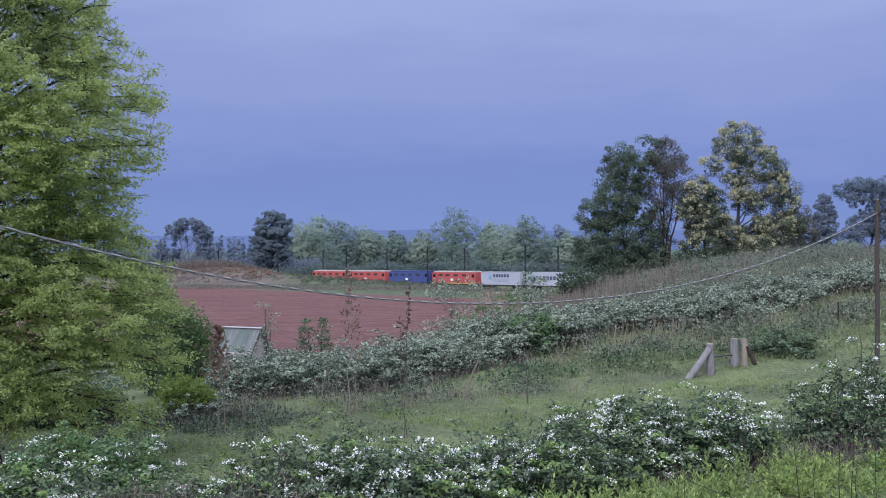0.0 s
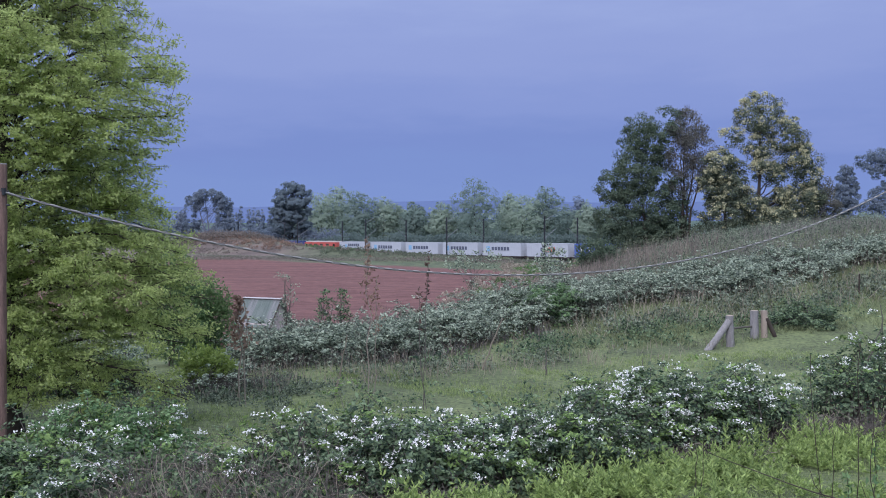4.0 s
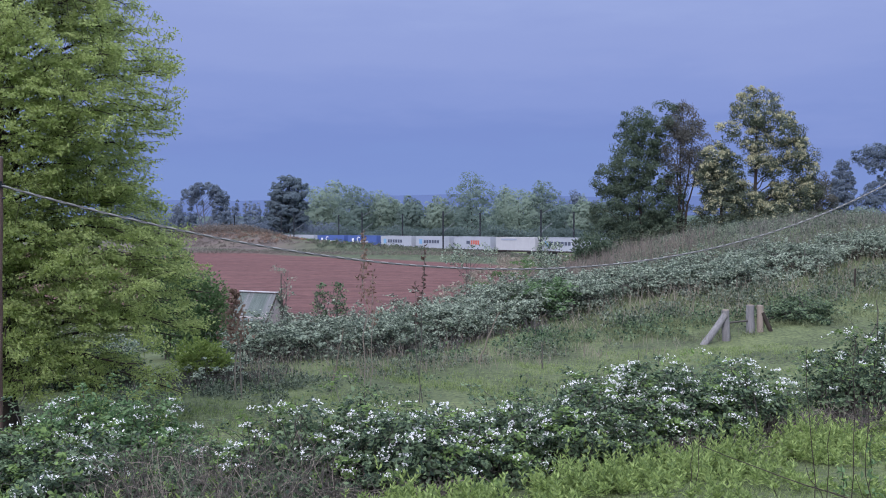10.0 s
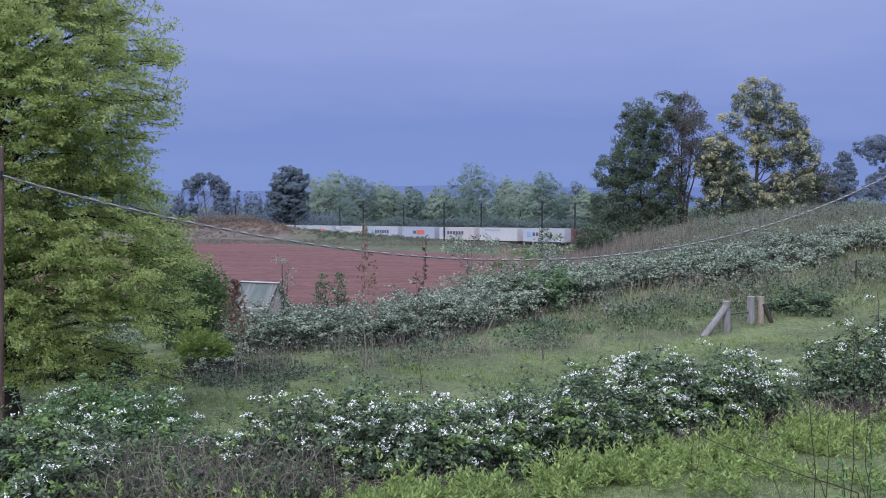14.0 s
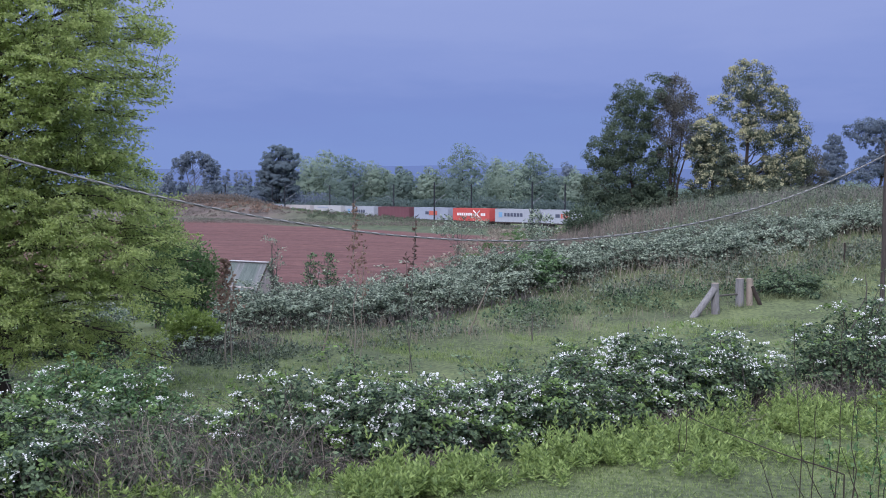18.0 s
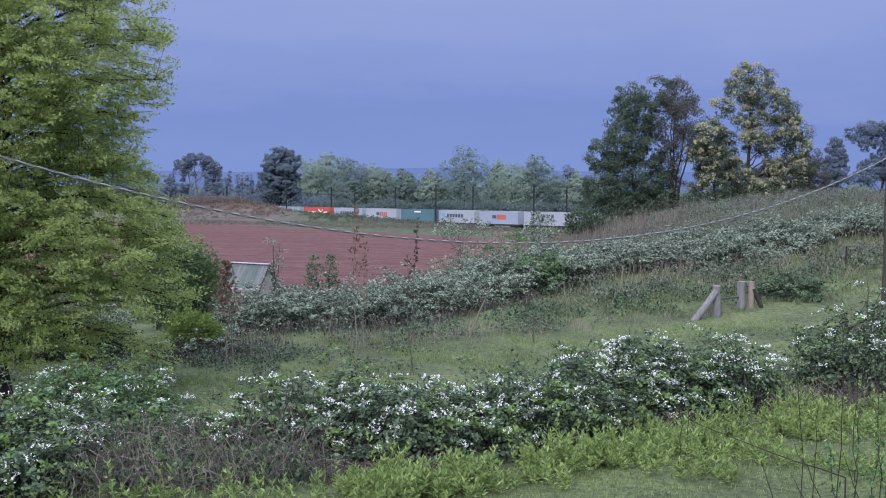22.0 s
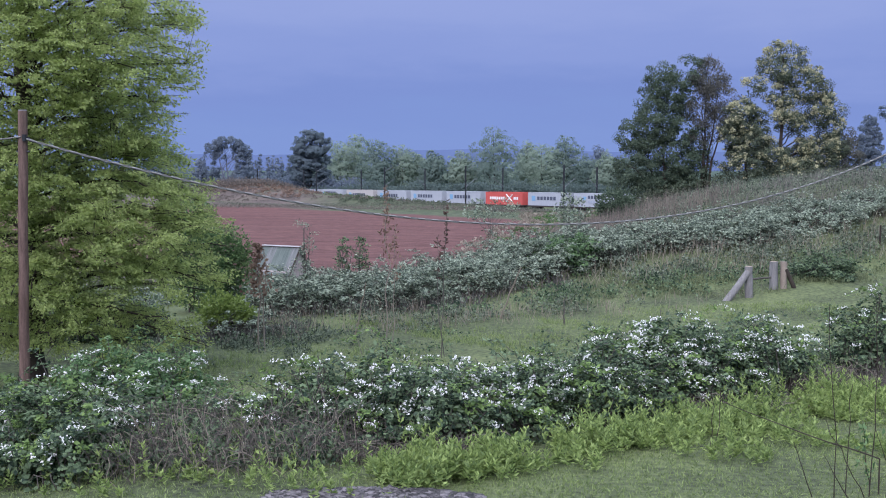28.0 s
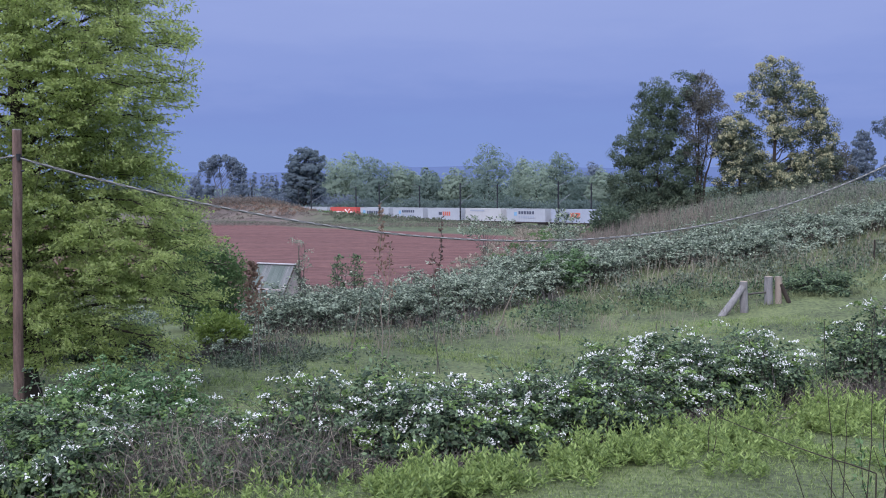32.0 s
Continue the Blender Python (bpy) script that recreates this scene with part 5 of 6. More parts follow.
x, y = inside(((-9, 52), (6, 54), (7, 66), (-10, 74)), 420)
x, y = tufts(x, y, 4, 0.3)
blades("dry_stems", x, y, 1.25, 0.02, M_PINK_DRY, 0.16, "thin pinkish dry stems at the edge of the field")


def rough_brambles(name, poly, n, per, leaf, tall, material, label):
    """Low uneven growth made of many small leafy mounds."""
    x, y = inside(poly, n)
    k = patchy(x, y, 0.7, 5.0) > 0.25
    x, y = x[k], y[k]
    n = len(x)
    r = RNG.uniform(0.25, 0.7, n) * (1.0 if leaf > 0.09 else 0.55)
    d = unit(RNG.normal(size=(n, per, 3)))
    d[..., 2] = np.abs(d[..., 2])
    p = np.stack([x, y, G(x, y)], 1)[:, None] + d * np.stack([r, r, r * tall], 1)[:, None] * RNG.uniform(0.6, 1.05, (n, per, 1))
    p = p.reshape(-1, 3)
    dd = (d * 0.6 + RNG.normal(size=d.shape) * 0.7).reshape(-1, 3)
    return tagged(part(name, leaf_mesh(name, p, dd, leaf, leaf * 0.6), material), label, "undergrowth", kind="stuff")


rough_brambles("rough_brambles", ((5, 50), (20, 54), (34, 58), (46, 84), (16, 84), (8, 60)), 2300, 34, 0.115, 1.3, M_SLOPE, "grey-green brambles covering the upper slope")
rough_brambles("field_edge_weeds", ((-14, 42), (6, 46), (6, 58), (-16, 56)), 420, 40, 0.15, 1.2, M_BRAMBLE_GREY, "weeds and brambles behind the hedge")
rough_brambles("green_weeds", ((-1, 34.5), (6, 37), (16, 42), (15, 44.5), (5, 40), (-2, 36.5)), 110, 40, 0.12, 0.9, M_BRAMBLE, "low green weeds along the thicket")
rough_brambles("field_edge_weeds", ((-30, 60), (10, 60), (14, 88), (-34, 88)), 600, 30, 0.25, 1.2, M_DULL_WEED, "dull weeds at the edge of the field")
rough_brambles("bank_shrubs", ((-34, 276), (6, 262), (24, 236), (14, 232), (-30, 258)), 420, 26, 0.35, 1.5, M_WATTLE, "scattered green shrubs before the railway")


def weeds(name, x, y, tall, label):
    """Upright leafy stems with long narrow leaves."""
    n = len(x)
    h = tall * RNG.uniform(0.35, 1.5, n) * (0.65 + 0.6 * np.clip(patchy(x, y, 1.9, 3.0), 0, 1))
    lean = RNG.normal(size=(n, 2)) * 0.25
    base = np.stack([x, y, G(x, y)], 1)
    top = base + np.stack([lean[:, 0] * h, lean[:, 1] * h, h], 1)
    per = 24
    f = RNG.uniform(0.25, 1.0, (n, per, 1))
    p = base[:, None] + (top - base)[:, None] * f
    a = RNG.uniform(0, 2 * np.pi, (n, per))
    d = np.stack([np.cos(a), np.sin(a), 0.35 + 1.2 * f[..., 0] ** 3 + RNG.normal(size=a.shape) * 0.3], -1)
    return tagged(part(name, leaf_mesh(name, p.reshape(-1, 3), d.reshape(-1, 3), 0.09, 0.027, 0.10), M_WEED), label, "weeds", kind="stuff")


def band(path, width, n):
    P = np.array(path, float)
    s = RNG.uniform(0, 1, n) * (len(P) - 1)
    i = s.astype(int)
    c = P[i] + (P[i + 1] - P[i]) * (s - i)[:, None]
    c += RNG.normal(size=(n, 2)) * width
    return c[:, 0], c[:, 1]


x, y = band(((-1.7, 13.6), (-0.9, 13.95), (-0.15, 14.5), (1.3, 15.7), (2.8, 16.9), (4.2, 18.1), (5.6, 19.3), (7.0, 20.5), (9.5, 21.5)), 0.3, 2000)
k = patchy(x, y, 1.3, 1.0) > 0.22
x, y = x[k], y[k]
weeds("bright_weeds", x, y, 0.40, "bright yellow-green leafy weeds before the brambles")
x, y = band(((-6.5, 13.9), (-4.0, 13.7), (-2.0, 13.8), (-0.3, 14.6)), 0.2, 40)
weeds("bright_weeds", x, y, 0.26, "bright green weeds before the dead canes")
x, y = inside(((0.5, 14.5), (10, 14.5), (12, 21), (4, 19.5)), 1500)
k = patchy(x, y, 0.8, 2.0) > 0.5
weeds("bright_weeds", x[k], y[k], 0.24, "bright green weeds in the grass")
x, y = inside(((-6, 14.0), (-2.2, 14.2), (-2.2, 15.0), (-7, 15.6)), 40)
weeds("bright_weeds", x, y, 0.38, "green weeds among the dry canes")


def cane_tangle(x, y, lx, ly, h, n, label):
    """Dead canes lying over one another."""
    t = thing("dead_cane_heap", (x, y, G(x, y)), label, "dead canes")
    for nm, m, share in (("dark_cane_mass", M_TWIG, 0.72), ("pale_cane_mass", M_PALE_TWIG, 0.28)):
        segs = []
        for i in range(int(n * share)):
            a = RNG.uniform(0, 6.28)
            p0 = np.array([RNG.uniform(-0.5, 0.5) * lx, RNG.uniform(-0.5, 0.5) * ly, 0])
            p0[2] = G(x + p0[0], y + p0[1]) - G(x, y)
            l = RNG.uniform(0.3, 1.0)
            q = p0 + np.array([np.cos(a) * l, np.sin(a) * l * 0.6, RNG.uniform(-0.05, 0.75) * h])
            segs += curve_segs(bend(p0, q, -RNG.uniform(0.1, 0.6) * h, 6, 0.035), 0.0055, 0.0025)
        part(nm, tube_mesh(nm, segs, 4), m, t, kind="stuff")


cane_tangle(-3.2, 15.7, 3.2, 2.4, 1.1, 460, "grey-brown heap of dead bramble canes")
cane_tangle(-3.6, 14.7, 3.0, 1.3, 0.7, 260, "low grey-brown dead canes before the bushes")
cane_tangle(-1.4, 15.5, 2.6, 0.8, 0.5, 300, "dead bramble canes at the foot of a bush")
cane_tangle(-6.2, 16.0, 2.6, 1.6, 0.6, 350, "pale dead canes among low leaves")
cane_tangle(8.6, 22.2, 2.6, 1.0, 0.7, 260, "dead canes at the foot of a bush")
cane_tangle(6.9, 21.7, 2.2, 1.0, 0.65, 260, "grey dead canes between two bushes")
cane_tangle(3.8, 19.3, 3.0, 0.7, 0.5, 220, "dead bramble canes at the foot of a bush")


def cane_belt(x0, y0, x1, y1, wide, h, n, label):
    """A belt of dead upright canes, some broken over."""
    t = thing("dead_cane_belt", (x0, y0, G(x0, y0)), label, "dead canes", "dead canes below the hedge")
    for nm, m, share in (("dark_cane_mass", M_GREY_CANE, 0.72), ("pale_cane_mass", M_PALE_TWIG, 0.28)):
        segs = []
        for i in range(int(n * share)):
            f = RNG.uniform()
            p0 = np.array([(x1 - x0) * f, (y1 - y0) * f + RNG.normal() * wide * 0.4, 0])
            p0[2] = G(x0 + p0[0], y0 + p0[1]) - G(x0, y0) - 0.02
            a, l = RNG.uniform(0, 6.28), h * RNG.uniform(0.35, 1.15)
            lean = RNG.uniform(0.05, 0.75)
            q = p0 + np.array([np.cos(a) * l * lean, np.sin(a) * l * lean * 0.7, l * (1 - 0.6 * lean)])
            segs += curve_segs(bend(p0, q, -RNG.uniform(0.0, 0.35) * h, 4, 0.03), 0.011, 0.005)
        part(nm, tube_mesh(nm, segs, 4), m, t, kind="stuff")


cane_belt(-7.4, 35.6, -3.6, 36.4, 1.6, 0.6, 330, "grey-brown belt of dead bramble canes below the hedge")
cane_belt(-3.8, 36.5, 0.2, 37.8, 1.6, 0.6, 330, "grey-brown belt of dead bramble canes below the hedge")
cane_belt(0.0, 38.0, 3.6, 41.2, 1.6, 0.55, 220, "thin belt of dead canes below the hedge")
cane_belt(5.6, 45.2, 12.0, 47.5, 1.6, 0.6, 260, "pale dead canes along the upper hedge")
cane_belt(-8.2, 29.4, -4.6, 31.2, 2.6, 0.5, 320, "low dead canes at the edge of the pasture")
rough_brambles("low_weeds", ((-8, 27.5), (-3.5, 29.0), (-1.0, 32.5), (4, 36.0), (-1.5, 35.6), (-8, 33.5)), 150, 26, 0.085, 0.8, M_SLOPE, "patchy low grey-green weeds in the pasture")
rough_brambles("low_weeds", ((-9, 24.5), (-4.5, 25.5), (-3.2, 31), (-8, 32)), 190, 26, 0.08, 0.9, M_SLOPE, "patchy low grey-green weeds in the pasture")
rough_brambles("low_leaves", ((-7.5, 14.0), (-3.6, 14.6), (-1.8, 14.6), (-2.2, 16.8), (-7.5, 16.8)), 420, 30, 0.075, 1.7, M_BRAMBLE, "low bramble leaves among dead canes")

# ---- stems and saplings ----
def stalk(x, y, h, label, leaf_mat=None, n=40, leaf=0.07, low=0.55, r=0.008, lean=(0.0, 0.0), stem=None, spread=0.12, name="dry_stalk"):
    t = thing(name, (x, y, G(x, y) - 0.03), label, "weed stalk", "tall dry stalks")
    top = np.array([lean[0], lean[1], h])
    line = bend(np.zeros(3), top, 0, 6, 0.012 * h)
    part("stem", tube_mesh("stem", curve_segs(line, r * 1.3, r * 0.6), 5), stem or M_PALE_TWIG, t)
    if leaf_mat:
        f = RNG.uniform(low, 1.0, n)
        p = np.stack([np.interp(f, np.linspace(0, 1, 7), line[:, i]) for i in range(3)], 1)
        p += RNG.normal(size=p.shape) * np.array([spread, spread, 0.03]) * (1.1 - (f[:, None] - low) / (1 - low))
        part("seed_head", leaf_mesh("seed_head", p, RNG.normal(size=p.shape) + np.array([0, 0, 0.4]), leaf, leaf * 0.55), leaf_mat, t, "dried leaves and seeds", kind="stuff")
    return t


stalk(-5.35, 28.0, 2.75, "tall beige stalk with a dried rusty plume", M_RUST, 260, 0.13, 0.52, 0.02, spread=0.19)
stalk(-5.25, 28.2, 2.6, "pale dried stalk beside the pasture", M_DRY, 60, 0.06, 0.3, 0.017)
stalk(-2.3, 30.0, 4.2, "tall dry stalk with rusty leaves", M_RUST, 110, 0.12, 0.6, 0.014, spread=0.085)
stalk(-2.15, 29.8, 3.2, "tall dry stalk with few rusty leaves", M_RUST, 70, 0.11, 0.5, 0.010, lean=(0.12, 0), spread=0.12)
stalk(-0.68, 27.5, 3.9, "tall dark stalk with drooping seed pods", M_POD, 38, 0.12, 0.66, 0.009, lean=(0.05, 0), stem=M_TWIG, spread=0.055)
stalk(-0.75, 27.4, 3.0, "thin dark stalk in the pasture", M_POD, 20, 0.12, 0.6, 0.009, lean=(-0.1, 0), stem=M_TWIG)
stalk(-3.14, 29.5, 1.7, "bent pale dry stalk", None, r=0.022, lean=(0.34, 0), stem=M_DRY)
stalk(0.85, 34.0, 1.6, "bent pale dry stalk", None, r=0.026, lean=(0.63, 0), stem=M_DRY)
stalk(2.7, 33.0, 0.8, "short dark stake in the grass", None, r=0.02, stem=M_TWIG)
for x, y, h, lx in ((3.35, 15.6, 1.1, 0.0), (3.4, 15.6, 1.0, 0.06), (4.35, 13.4, 2.35, -0.12), (4.55, 13.6, 1.4, 0.05), (4.8, 13.5, 2.5, 0.06), (4.7, 13.3, 1.0, -0.5), (5.0, 13.5, 1.7, 0.02), (5.05, 13.2, 0.9, -0.3), (4.1, 13.4, 0.7, -0.25), (4.5, 13.2, 0.6, -0.35)):
    stalk(x, y, h, "thin dark bare weed stem", None, r=0.006, lean=(lx, 0.0), stem=M_BARK, name="weed_stalk")
for x, y, h, lx in ((-1.5, 15.0, 0.9, -0.1), (-1.35, 15.0, 0.7, 0.1), (-2.3, 15.1, 1.0, -0.3), (-1.9, 14.9, 0.8, 0.2), (-3.1, 14.8, 0.7, 0.0)):
    stalk(x, y, h, "thin dark bare weed stem", None, r=0.006, lean=(lx, 0.0), stem=M_BARK, name="weed_stalk")
for x, y, h, lx in ((5.15, 13.9, 1.25, 0.05), (5.3, 13.7, 0.95, 0.1), (5.45, 13.8, 1.45, -0.05), (4.95, 13.9, 0.8, -0.1), (5.6, 14.0, 1.1, 0.1)):
    stalk(x, y, h, "leafy dark green weed stem", M_FRESH, 34, 0.085, 0.15, 0.006, (lx, 0.0), M_BARK, 0.07, "leafy_weed")
t = thing("bent_stalk", (4.95, 13.6, G(4.95, 13.6)), "long dark stem leaning across the grass", "weed stalk")
part("stem", tube_mesh("stem", curve_segs(bend(np.array([0.0, 0, 0.45]), np.array([-1.75, 0.6, 1.0]), 0.03, 6, 0.01), 0.010, 0.005) + curve_segs(bend(np.array([0.0, 0, -0.02]), np.array([0.0, 0, 0.45]), 0, 2), 0.011, 0.010), 5), M_BARK, t)

shrub("sapling", -9.2, 62, 1.3, 4.4, 30, 0.12, M_BRAMBLE_GREY, "thin green sapling at the field's edge", "saplings", "sapling")
shrub("sapling", -6.9, 60, 0.8, 3.2, 34, 0.14, M_BRAMBLE, "young green sapling with two leaders", "saplings", "sapling")
shrub("sapling", -6.1, 60.3, 0.9, 3.3, 38, 0.14, M_BRAMBLE, "young green sapling with two leaders", "saplings", "sapling")
crown_tree("sapling", 1.0, 62, 3.95, [(0.1, 0, 3.35, 1.5, 0.9, 0.5), (-0.7, 0, 3.0, 0.8, 0.6, 0.4)], 48, 12, 0.14, M_BRAMBLE_GREY, "green sapling rising behind the thicket", radius=0.05, clump=0.28, bare=0.3, group="saplings", stems=3, bark=M_TWIG, category="sapling")
shrub("sapling", 5.7, 66, 1.8, 2.8, 60, 0.17, M_BRAMBLE_GREY, "green sapling on the brow before the railway", "saplings", "sapling")
shrub("shrub", 9.2, 72, 2.6, 2.3, 160, 0.2, M_WATTLE_DARK, "dark green shrub on the brow of the hill", "")

# ---- poles and cable ----
def pole(x, y, top, r0, r1, lean, label, wood):
    z = float(G(x, y)) - 0.2
    t = thing("utility_pole", (x, y, z), label, "pole", "utility poles")
    h = top - z
    pts = bend(np.zeros(3), np.array([lean, 0, h]), 0, 10, 0.006)
    part("post", tube_mesh("post", curve_segs(pts, r0, r1), 14), wood, t, smooth=True)
    part("cap", cyl((lean, 0, h - 0.01), (lean, 0, h + 0.02), r1, r1 * 0.9), M_GREYWOOD, t, "split grey pole top")
    for dz in (0.48, 0.72):
        part("bolt", cyl((lean - 0.12, -0.02, h - dz), (lean + 0.12, -0.02, h - dz), 0.018, 0.018, 8), M_STEEL, t)
    part("insulator", cyl((lean + 0.05, -0.09, h - 0.54), (lean + 0.05, -0.09, h - 0.42), 0.03, 0.045, 10), M_STEEL, t)
    return t


pole(-8.12, 20.0, 5.80, 0.095, 0.082, 0.13, "weathered reddish-brown wooden utility pole", M_POLE)
pole(14.93, 38.0, 6.15, 0.085, 0.075, 0.0, "dark weathered wooden utility pole on the slope", M_POLE_DARK)


def cable(name, p, q, sag, r, label):
    """Two strands twisted round each other, hanging between the poles."""
    p, q = np.array(p, float), np.array(q, float)
    n = 800
    line = bend(p, q, sag, n)
    t = thing(name, (0, 0, 0), label, "cable")
    turn = np.linspace(0, 2 * np.pi * 75, n + 1)
    # a lit and a shaded strand colour, for light on the twist
    for o, m in ((0, M_CABLE), (np.pi, M_CABLE_SHADE)):
        w = np.stack([np.cos(turn + o) * 0.3, np.cos(turn + o) * 0.3, np.sin(turn + o)], 1) * r * 0.3
        part("strand", tube_mesh("strand", curve_segs(line + w, r * 0.8, r * 0.8), 6), m, t)


cable("overhead_cable", (-7.92, 19.92, 5.30), (14.9, 37.92, 5.72), 2.18, 0.025, "grey twisted overhead cable sagging between the poles")
cable("overhead_cable", (-8.0, 19.92, 5.34), (-30.0, 15.0, 5.9), 0.9, 0.015, "grey overhead cable running off behind the tree")
cable("overhead_cable", (14.96, 37.92, 5.70), (40.0, 45.0, 7.5), 1.2, 0.017, "grey overhead cable running on over the hill")

# ---- old strainer posts ----
t = thing("strainer_fence", (8.27, 37.0, G(8.27, 37.0)), "old weathered wooden strainer posts with leaning braces", "fence")


def log(p, q, r, material, name, label=""):
    p, q = np.array(p, float), np.array(q, float)
    me = tube_mesh(name, curve_segs(bend(p, q, 0, 5, r * 0.06), r, r * 0.92), 10)
    ob = part(name, me, material, t, label, smooth=True)
    part("cut_end", cyl(tuple(q - (q - p) * 0.004), tuple(q + unit(q - p) * 0.008), r * 0.92, r * 0.86, 10), M_TANWOOD, ob)
    return ob


F0 = float(G(8.27, 37.0))
log((0.0, 0.0, -0.1), (0.84, 0.45, 1.20 - F0), 0.125, M_GREYWOOD, "brace", "leaning grey brace log")
log((0.90, 0.52, float(G(9.17, 37.52)) - F0 - 0.1), (0.88, 0.5, 1.38 - F0), 0.14, M_GREYWOOD, "post")
log((0.95, 0.52, 0.95 - F0), (1.9, 1.4, 0.93 - F0), 0.035, M_TWIG, "rail", "thin dark rail")
log((1.94, 1.4, float(G(10.21, 38.4)) - F0 - 0.1), (1.94, 1.4, 1.46 - F0), 0.15, M_GREYWOOD, "post")
log((2.28, 1.42, float(G(10.55, 38.42)) - F0 - 0.1), (2.27, 1.42, 1.45 - F0), 0.115, M_TANWOOD, "post", "paler tan post")
log((2.66, 1.4, float(G(10.93, 38.4)) - F0 - 0.05), (2.33, 1.36, 1.22 - F0), 0.075, M_BARK, "brace", "dark leaning brace")
t = thing("fence_post", (-7.35, 16.2, G(-7.35, 16.2) - 0.05), "short dark old fence post among brambles", "fence post")
log((0, 0, 0), (0.02, 0, 0.75), 0.05, M_BARK, "post")
t = thing("fence_post", (16.1, 45.0, G(16.1, 45.0) - 0.05), "thin dark fence dropper on the slope", "fence post")
log((0, 0, 0), (0.02, 0, 1.0), 0.035, M_BARK, "post")

# ---- shed ----
M_ROOF_GREEN = mat("faded_green_roof_iron", (0.05, 0.072, 0.066), (0.14, 0.165, 0.158), 1.2, 0.8, 0.0, stretch=(6, 1, 0.3))
M_ROOF_GREY = mat("grey_roof_iron", (0.07, 0.08, 0.082), (0.19, 0.20, 0.205), 1.2, 0.8, 0.0, stretch=(6, 1, 0.3))
M_PLASTER = mat("pale_stained_wall", (0.30, 0.27, 0.265), (0.46, 0.42, 0.41), 1.5, 0.95)


def shed(x, y, ridge_z):
    z = float(G(x, y)) - 0.1
    t = thing("shed", (x, y, z), "small pale shed with a faded corrugated iron roof", "shed", turn=-26)
    L, D, top = 2.9, 2.4, ridge_z - z
    fall = 1.6
    eave = top - fall
    for s in (-1, 1):
        part("wall", box(-L / 2 + 0.1, L / 2 - 0.1, s * D / 2 - 0.08, s * D / 2 + 0.08, 0, eave), M_PLASTER, t)
        v = [(s * L / 2 - s * 0.08 + o, yy, zz) for o in (-0.07, 0.07) for yy, zz in ((-D / 2, 0), (D / 2, 0), (D / 2, eave), (0, top - 0.06), (-D / 2, eave))]
        bm = bmesh.new()
        vs = [bm.verts.new(c) for c in v]
        bm.faces.new(vs[:5]), bm.faces.new(vs[5:][::-1])
        for i in range(5):
            bm.faces.new((vs[i], vs[i + 5], vs[(i + 1) % 5 + 5], vs[(i + 1) % 5]))
        part("gable", bm, M_PLASTER, t)
    run = D / 2 + 0.3
    for s in (-1, 1):
        for i in range(5):
            w = (L + 0.3) / 5
            n = 22
            xs = -L / 2 - 0.15 + i * w + np.linspace(0, w * 1.02, n)
            wav = 0.02 * np.sin(np.linspace(0, 2 * np.pi * 5, n)) + 0.004 * (i % 2)
            a = np.stack([xs, np.zeros(n), top + wav], 1)
            b = np.stack([xs, np.full(n, s * run), top - fall * run / (D / 2) + wav], 1)
            me = mesh_np("roof_sheet", np.concatenate([a, b]), np.stack([np.arange(n - 1), np.arange(1, n), np.arange(1, n) + n, np.arange(n - 1) + n], 1))
            part("roof_sheet", me, M_ROOF_GREEN if i % 3 != 1 else M_ROOF_GREY, t)
    part("ridge_cap", box(-L / 2 - 0.18, L / 2 + 0.18, -0.14, 0.14, top + 0.02, top + 0.09, 0.02), M_WHITE_BOX, t, "pale ridge cap")
    for e in (-1, 1):
        for s in (-1, 1):
            part("bargeboard", cyl((e * (L / 2 + 0.16), 0, top - 0.02), (e * (L / 2 + 0.16), s * run, top - fall * run / (D / 2) - 0.04), 0.07, 0.07, 4), M_BARK, t, "dark bargeboard")


shed(-13.6, 80.0, -1.42)

# ---- gravel ----
def gravel(name, poly, n, label):
    x, y = inside(poly, n)
    r = RNG.uniform(0.014, 0.04, n)
    c = np.array([(i, j, k) for i in (-1, 1) for j in (-1, 1) for k in (-1, 1)], float)
    v = c[None] * (1 + RNG.normal(size=(n, 8, 3)) * 0.28) * r[:, None, None] * np.array([1.2, 1, 0.7])
    a = RNG.uniform(0, 6.28, n)
    ca, sa = np.cos(a)[:, None], np.sin(a)[:, None]
    v = np.stack([v[..., 0] * ca - v[..., 1] * sa, v[..., 0] * sa + v[..., 1] * ca, v[..., 2]], -1)
    heap = 0.04 * np.exp(-((x + 1.25) / 1.2) ** 2 - ((y - 13.3) / 0.5) ** 2)
    v += np.stack([x, y, G(x, y) + heap + r * 0.2], 1)[:, None]
    q = np.array([(0, 1, 3, 2), (4, 6, 7, 5), (0, 4, 5, 1), (2, 3, 7, 6), (0, 2, 6, 4), (1, 5, 7, 3)])
    f = (np.arange(n) * 8)[:, None, None] + q[None]
    return tagged(part(name, mesh_np(name, v.reshape(-1, 3), f.reshape(-1, 4)), M_STONE), label, "gravel", kind="stuff")


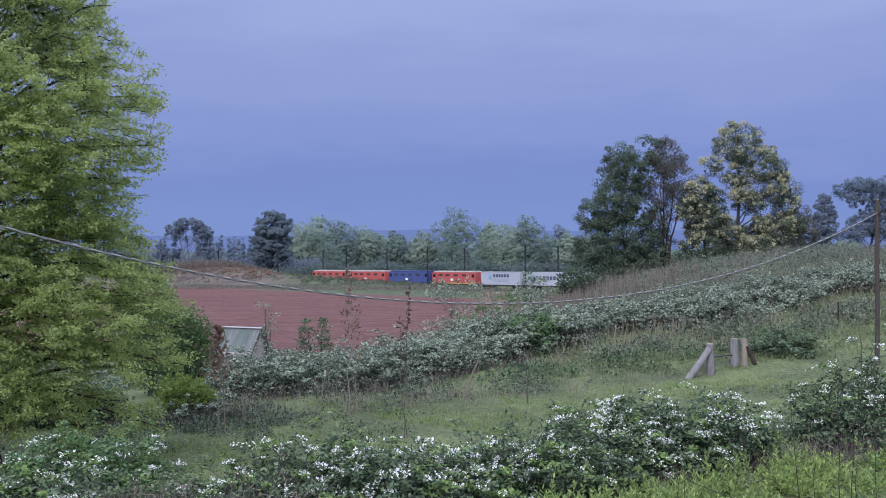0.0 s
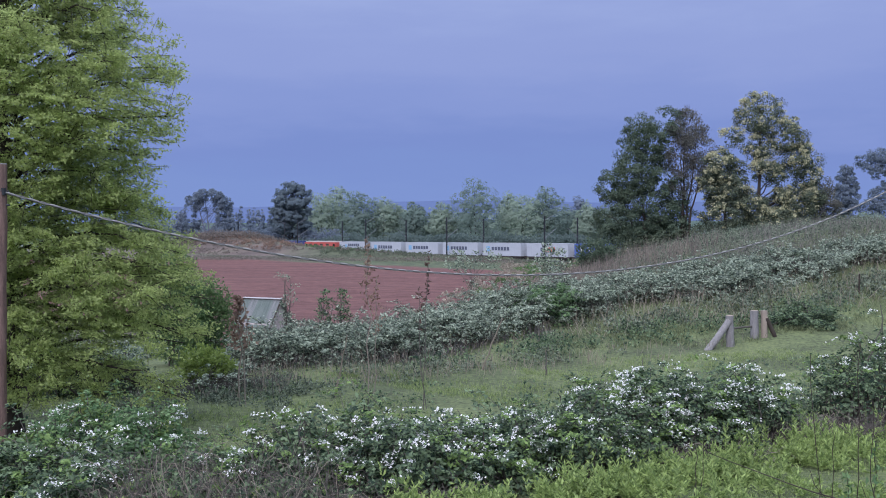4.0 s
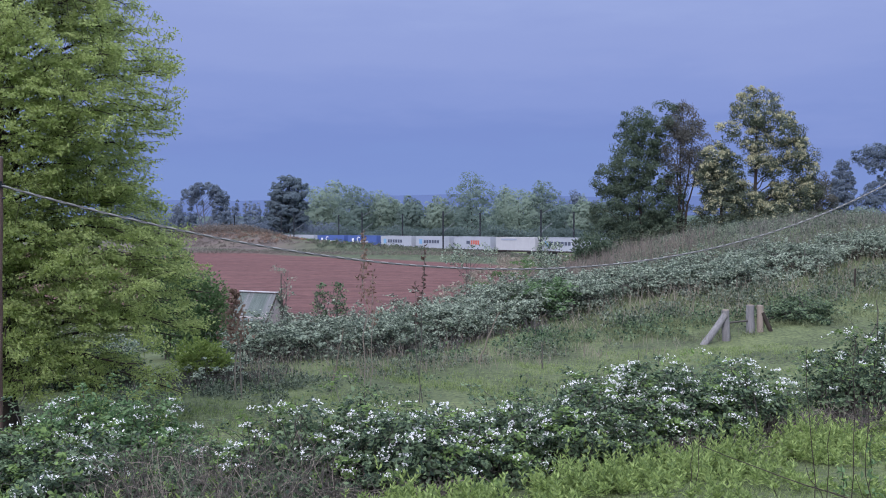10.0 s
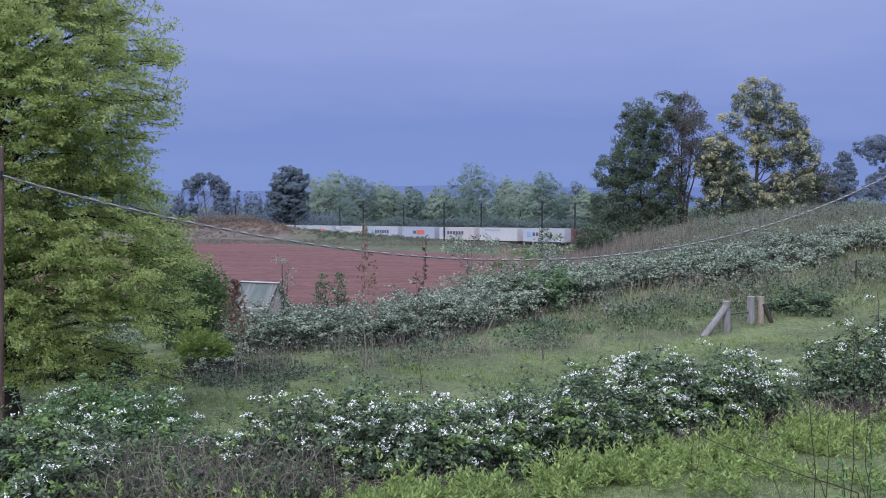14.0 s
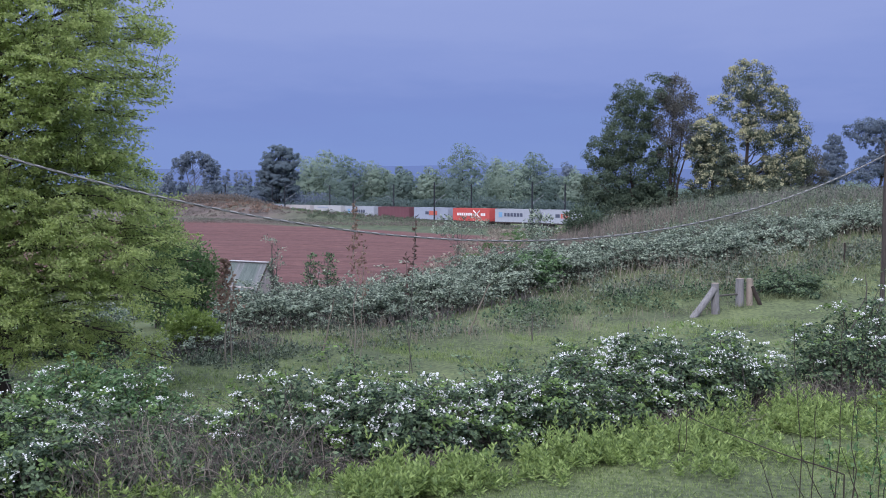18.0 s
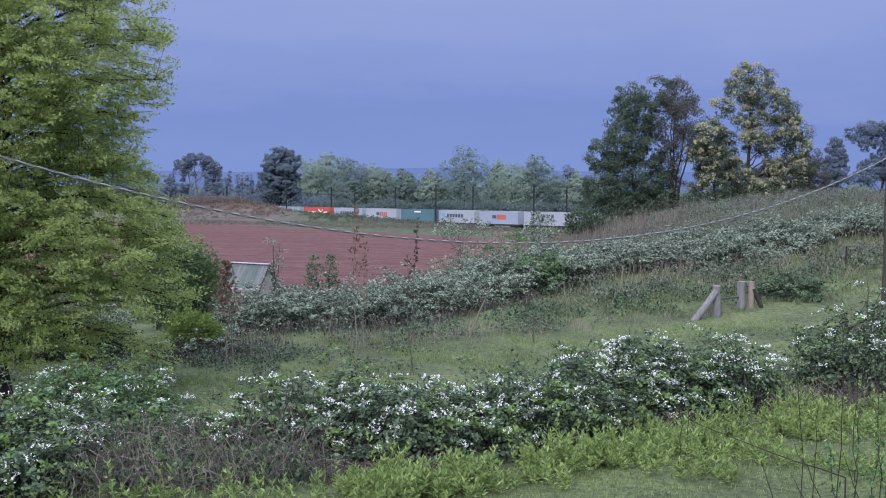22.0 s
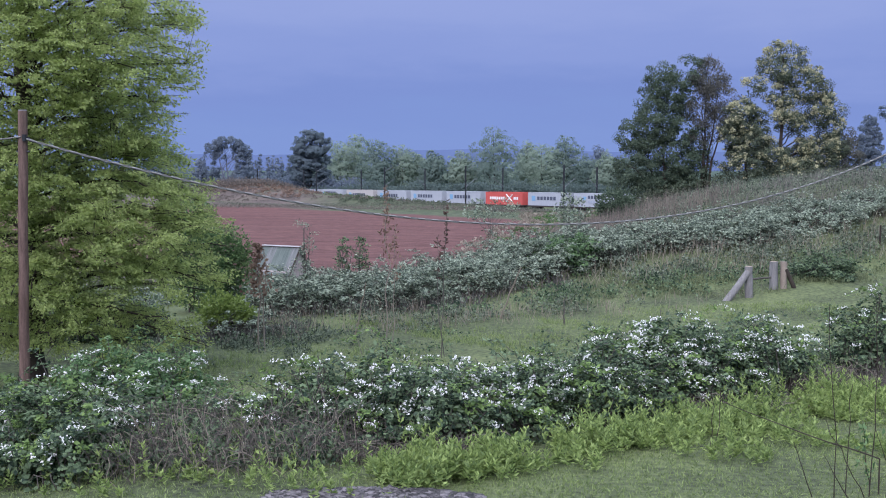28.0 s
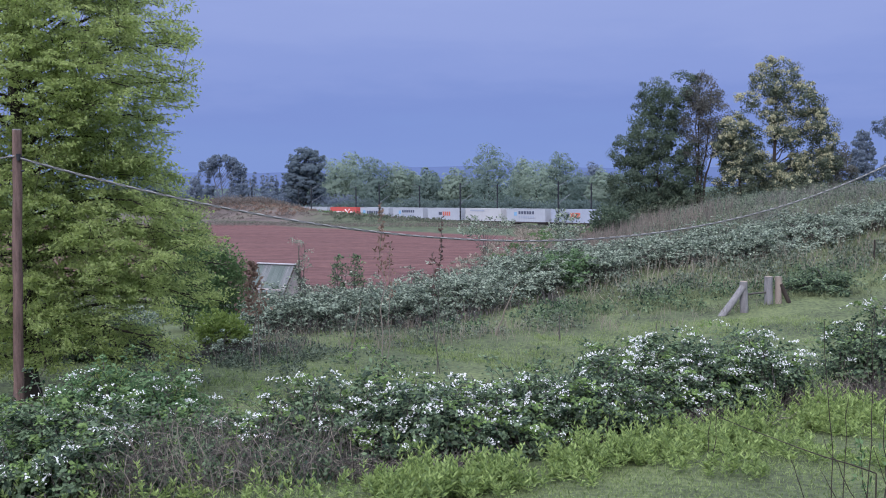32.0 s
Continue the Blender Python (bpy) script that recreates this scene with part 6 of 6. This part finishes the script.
gravel("gravel", ((-2.6, 12.3), (0.2, 12.3), (0.15, 13.1), (-0.5, 13.42), (-0.95, 13.46), (-1.6, 13.38), (-2.4, 13.28)), 6000, "heap of grey and mauve crushed stones")

rough_brambles("bank_grass", ((-79, 319), (-68, 329), (-33, 288), (-44, 278)), 380, 22, 0.36, 1.1, M_RUST, "rust-brown dead weeds on the railway bank")
rough_brambles("bank_grass", ((-85, 300), (-30, 268), (-8, 248), (-4, 258), (-28, 284), (-80, 320)), 800, 20, 0.27, 0.7, M_PINK_DRY, "dull dry grass on the railway bank")
rough_brambles("bank_grass", ((-40, 282), (8, 240), (22, 232), (10, 250), (-30, 286)), 300, 26, 0.4, 0.7, M_SHRUB_DARK, "green grass on the railway bank")

rough_brambles("slope_brambles", ((3, 38.5), (10, 41), (20, 45), (24, 51), (12, 46), (4, 42.5)), 230, 40, 0.13, 0.95, M_SLOPE, "grey-green brambles scattered over the slope")
rough_brambles("slope_brambles", ((-7, 33), (-1, 34), (6, 36), (3, 37.5), (-6, 36)), 70, 34, 0.10, 0.7, M_SLOPE, "low brambles at the foot of the thicket")
rough_brambles("meadow_weeds", ((-9, 24.5), (6, 26), (16, 31), (18, 36), (4, 33), (-8, 30)), 90, 26, 0.095, 0.45, M_BRAMBLE, "low dark weeds in the pasture")
x, y = inside(((2, 38), (12, 41), (24, 48), (24, 53), (8, 47)), 260)
x, y = tufts(x, y, 5, 0.3)
blades("dry_grass", x, y, 0.8, 0.018, M_DRY, 0.3, "pale dry stems on the slope")

rough_brambles("hill_foot_weeds", ((-4, 96), (10, 92), (34, 150), (30, 215), (10, 222), (2, 150)), 700, 20, 0.4, 0.9, M_DRY, "dull dry weeds between the field and the hill")
rough_brambles("hill_foot_shrubs", ((2, 120), (12, 110), (34, 160), (30, 215), (14, 222)), 260, 24, 0.4, 1.2, M_SHRUB_DARK, "green shrubs at the foot of the hill")
bramble(-3.7, 16.1, 3.2, 1.8, 0, 0.72, 2600, 0.07, M_BRAMBLE, "sparse bramble leaves over dead canes", 12, 20, 0.5, "sparse_bramble", sprays=16)

motions()
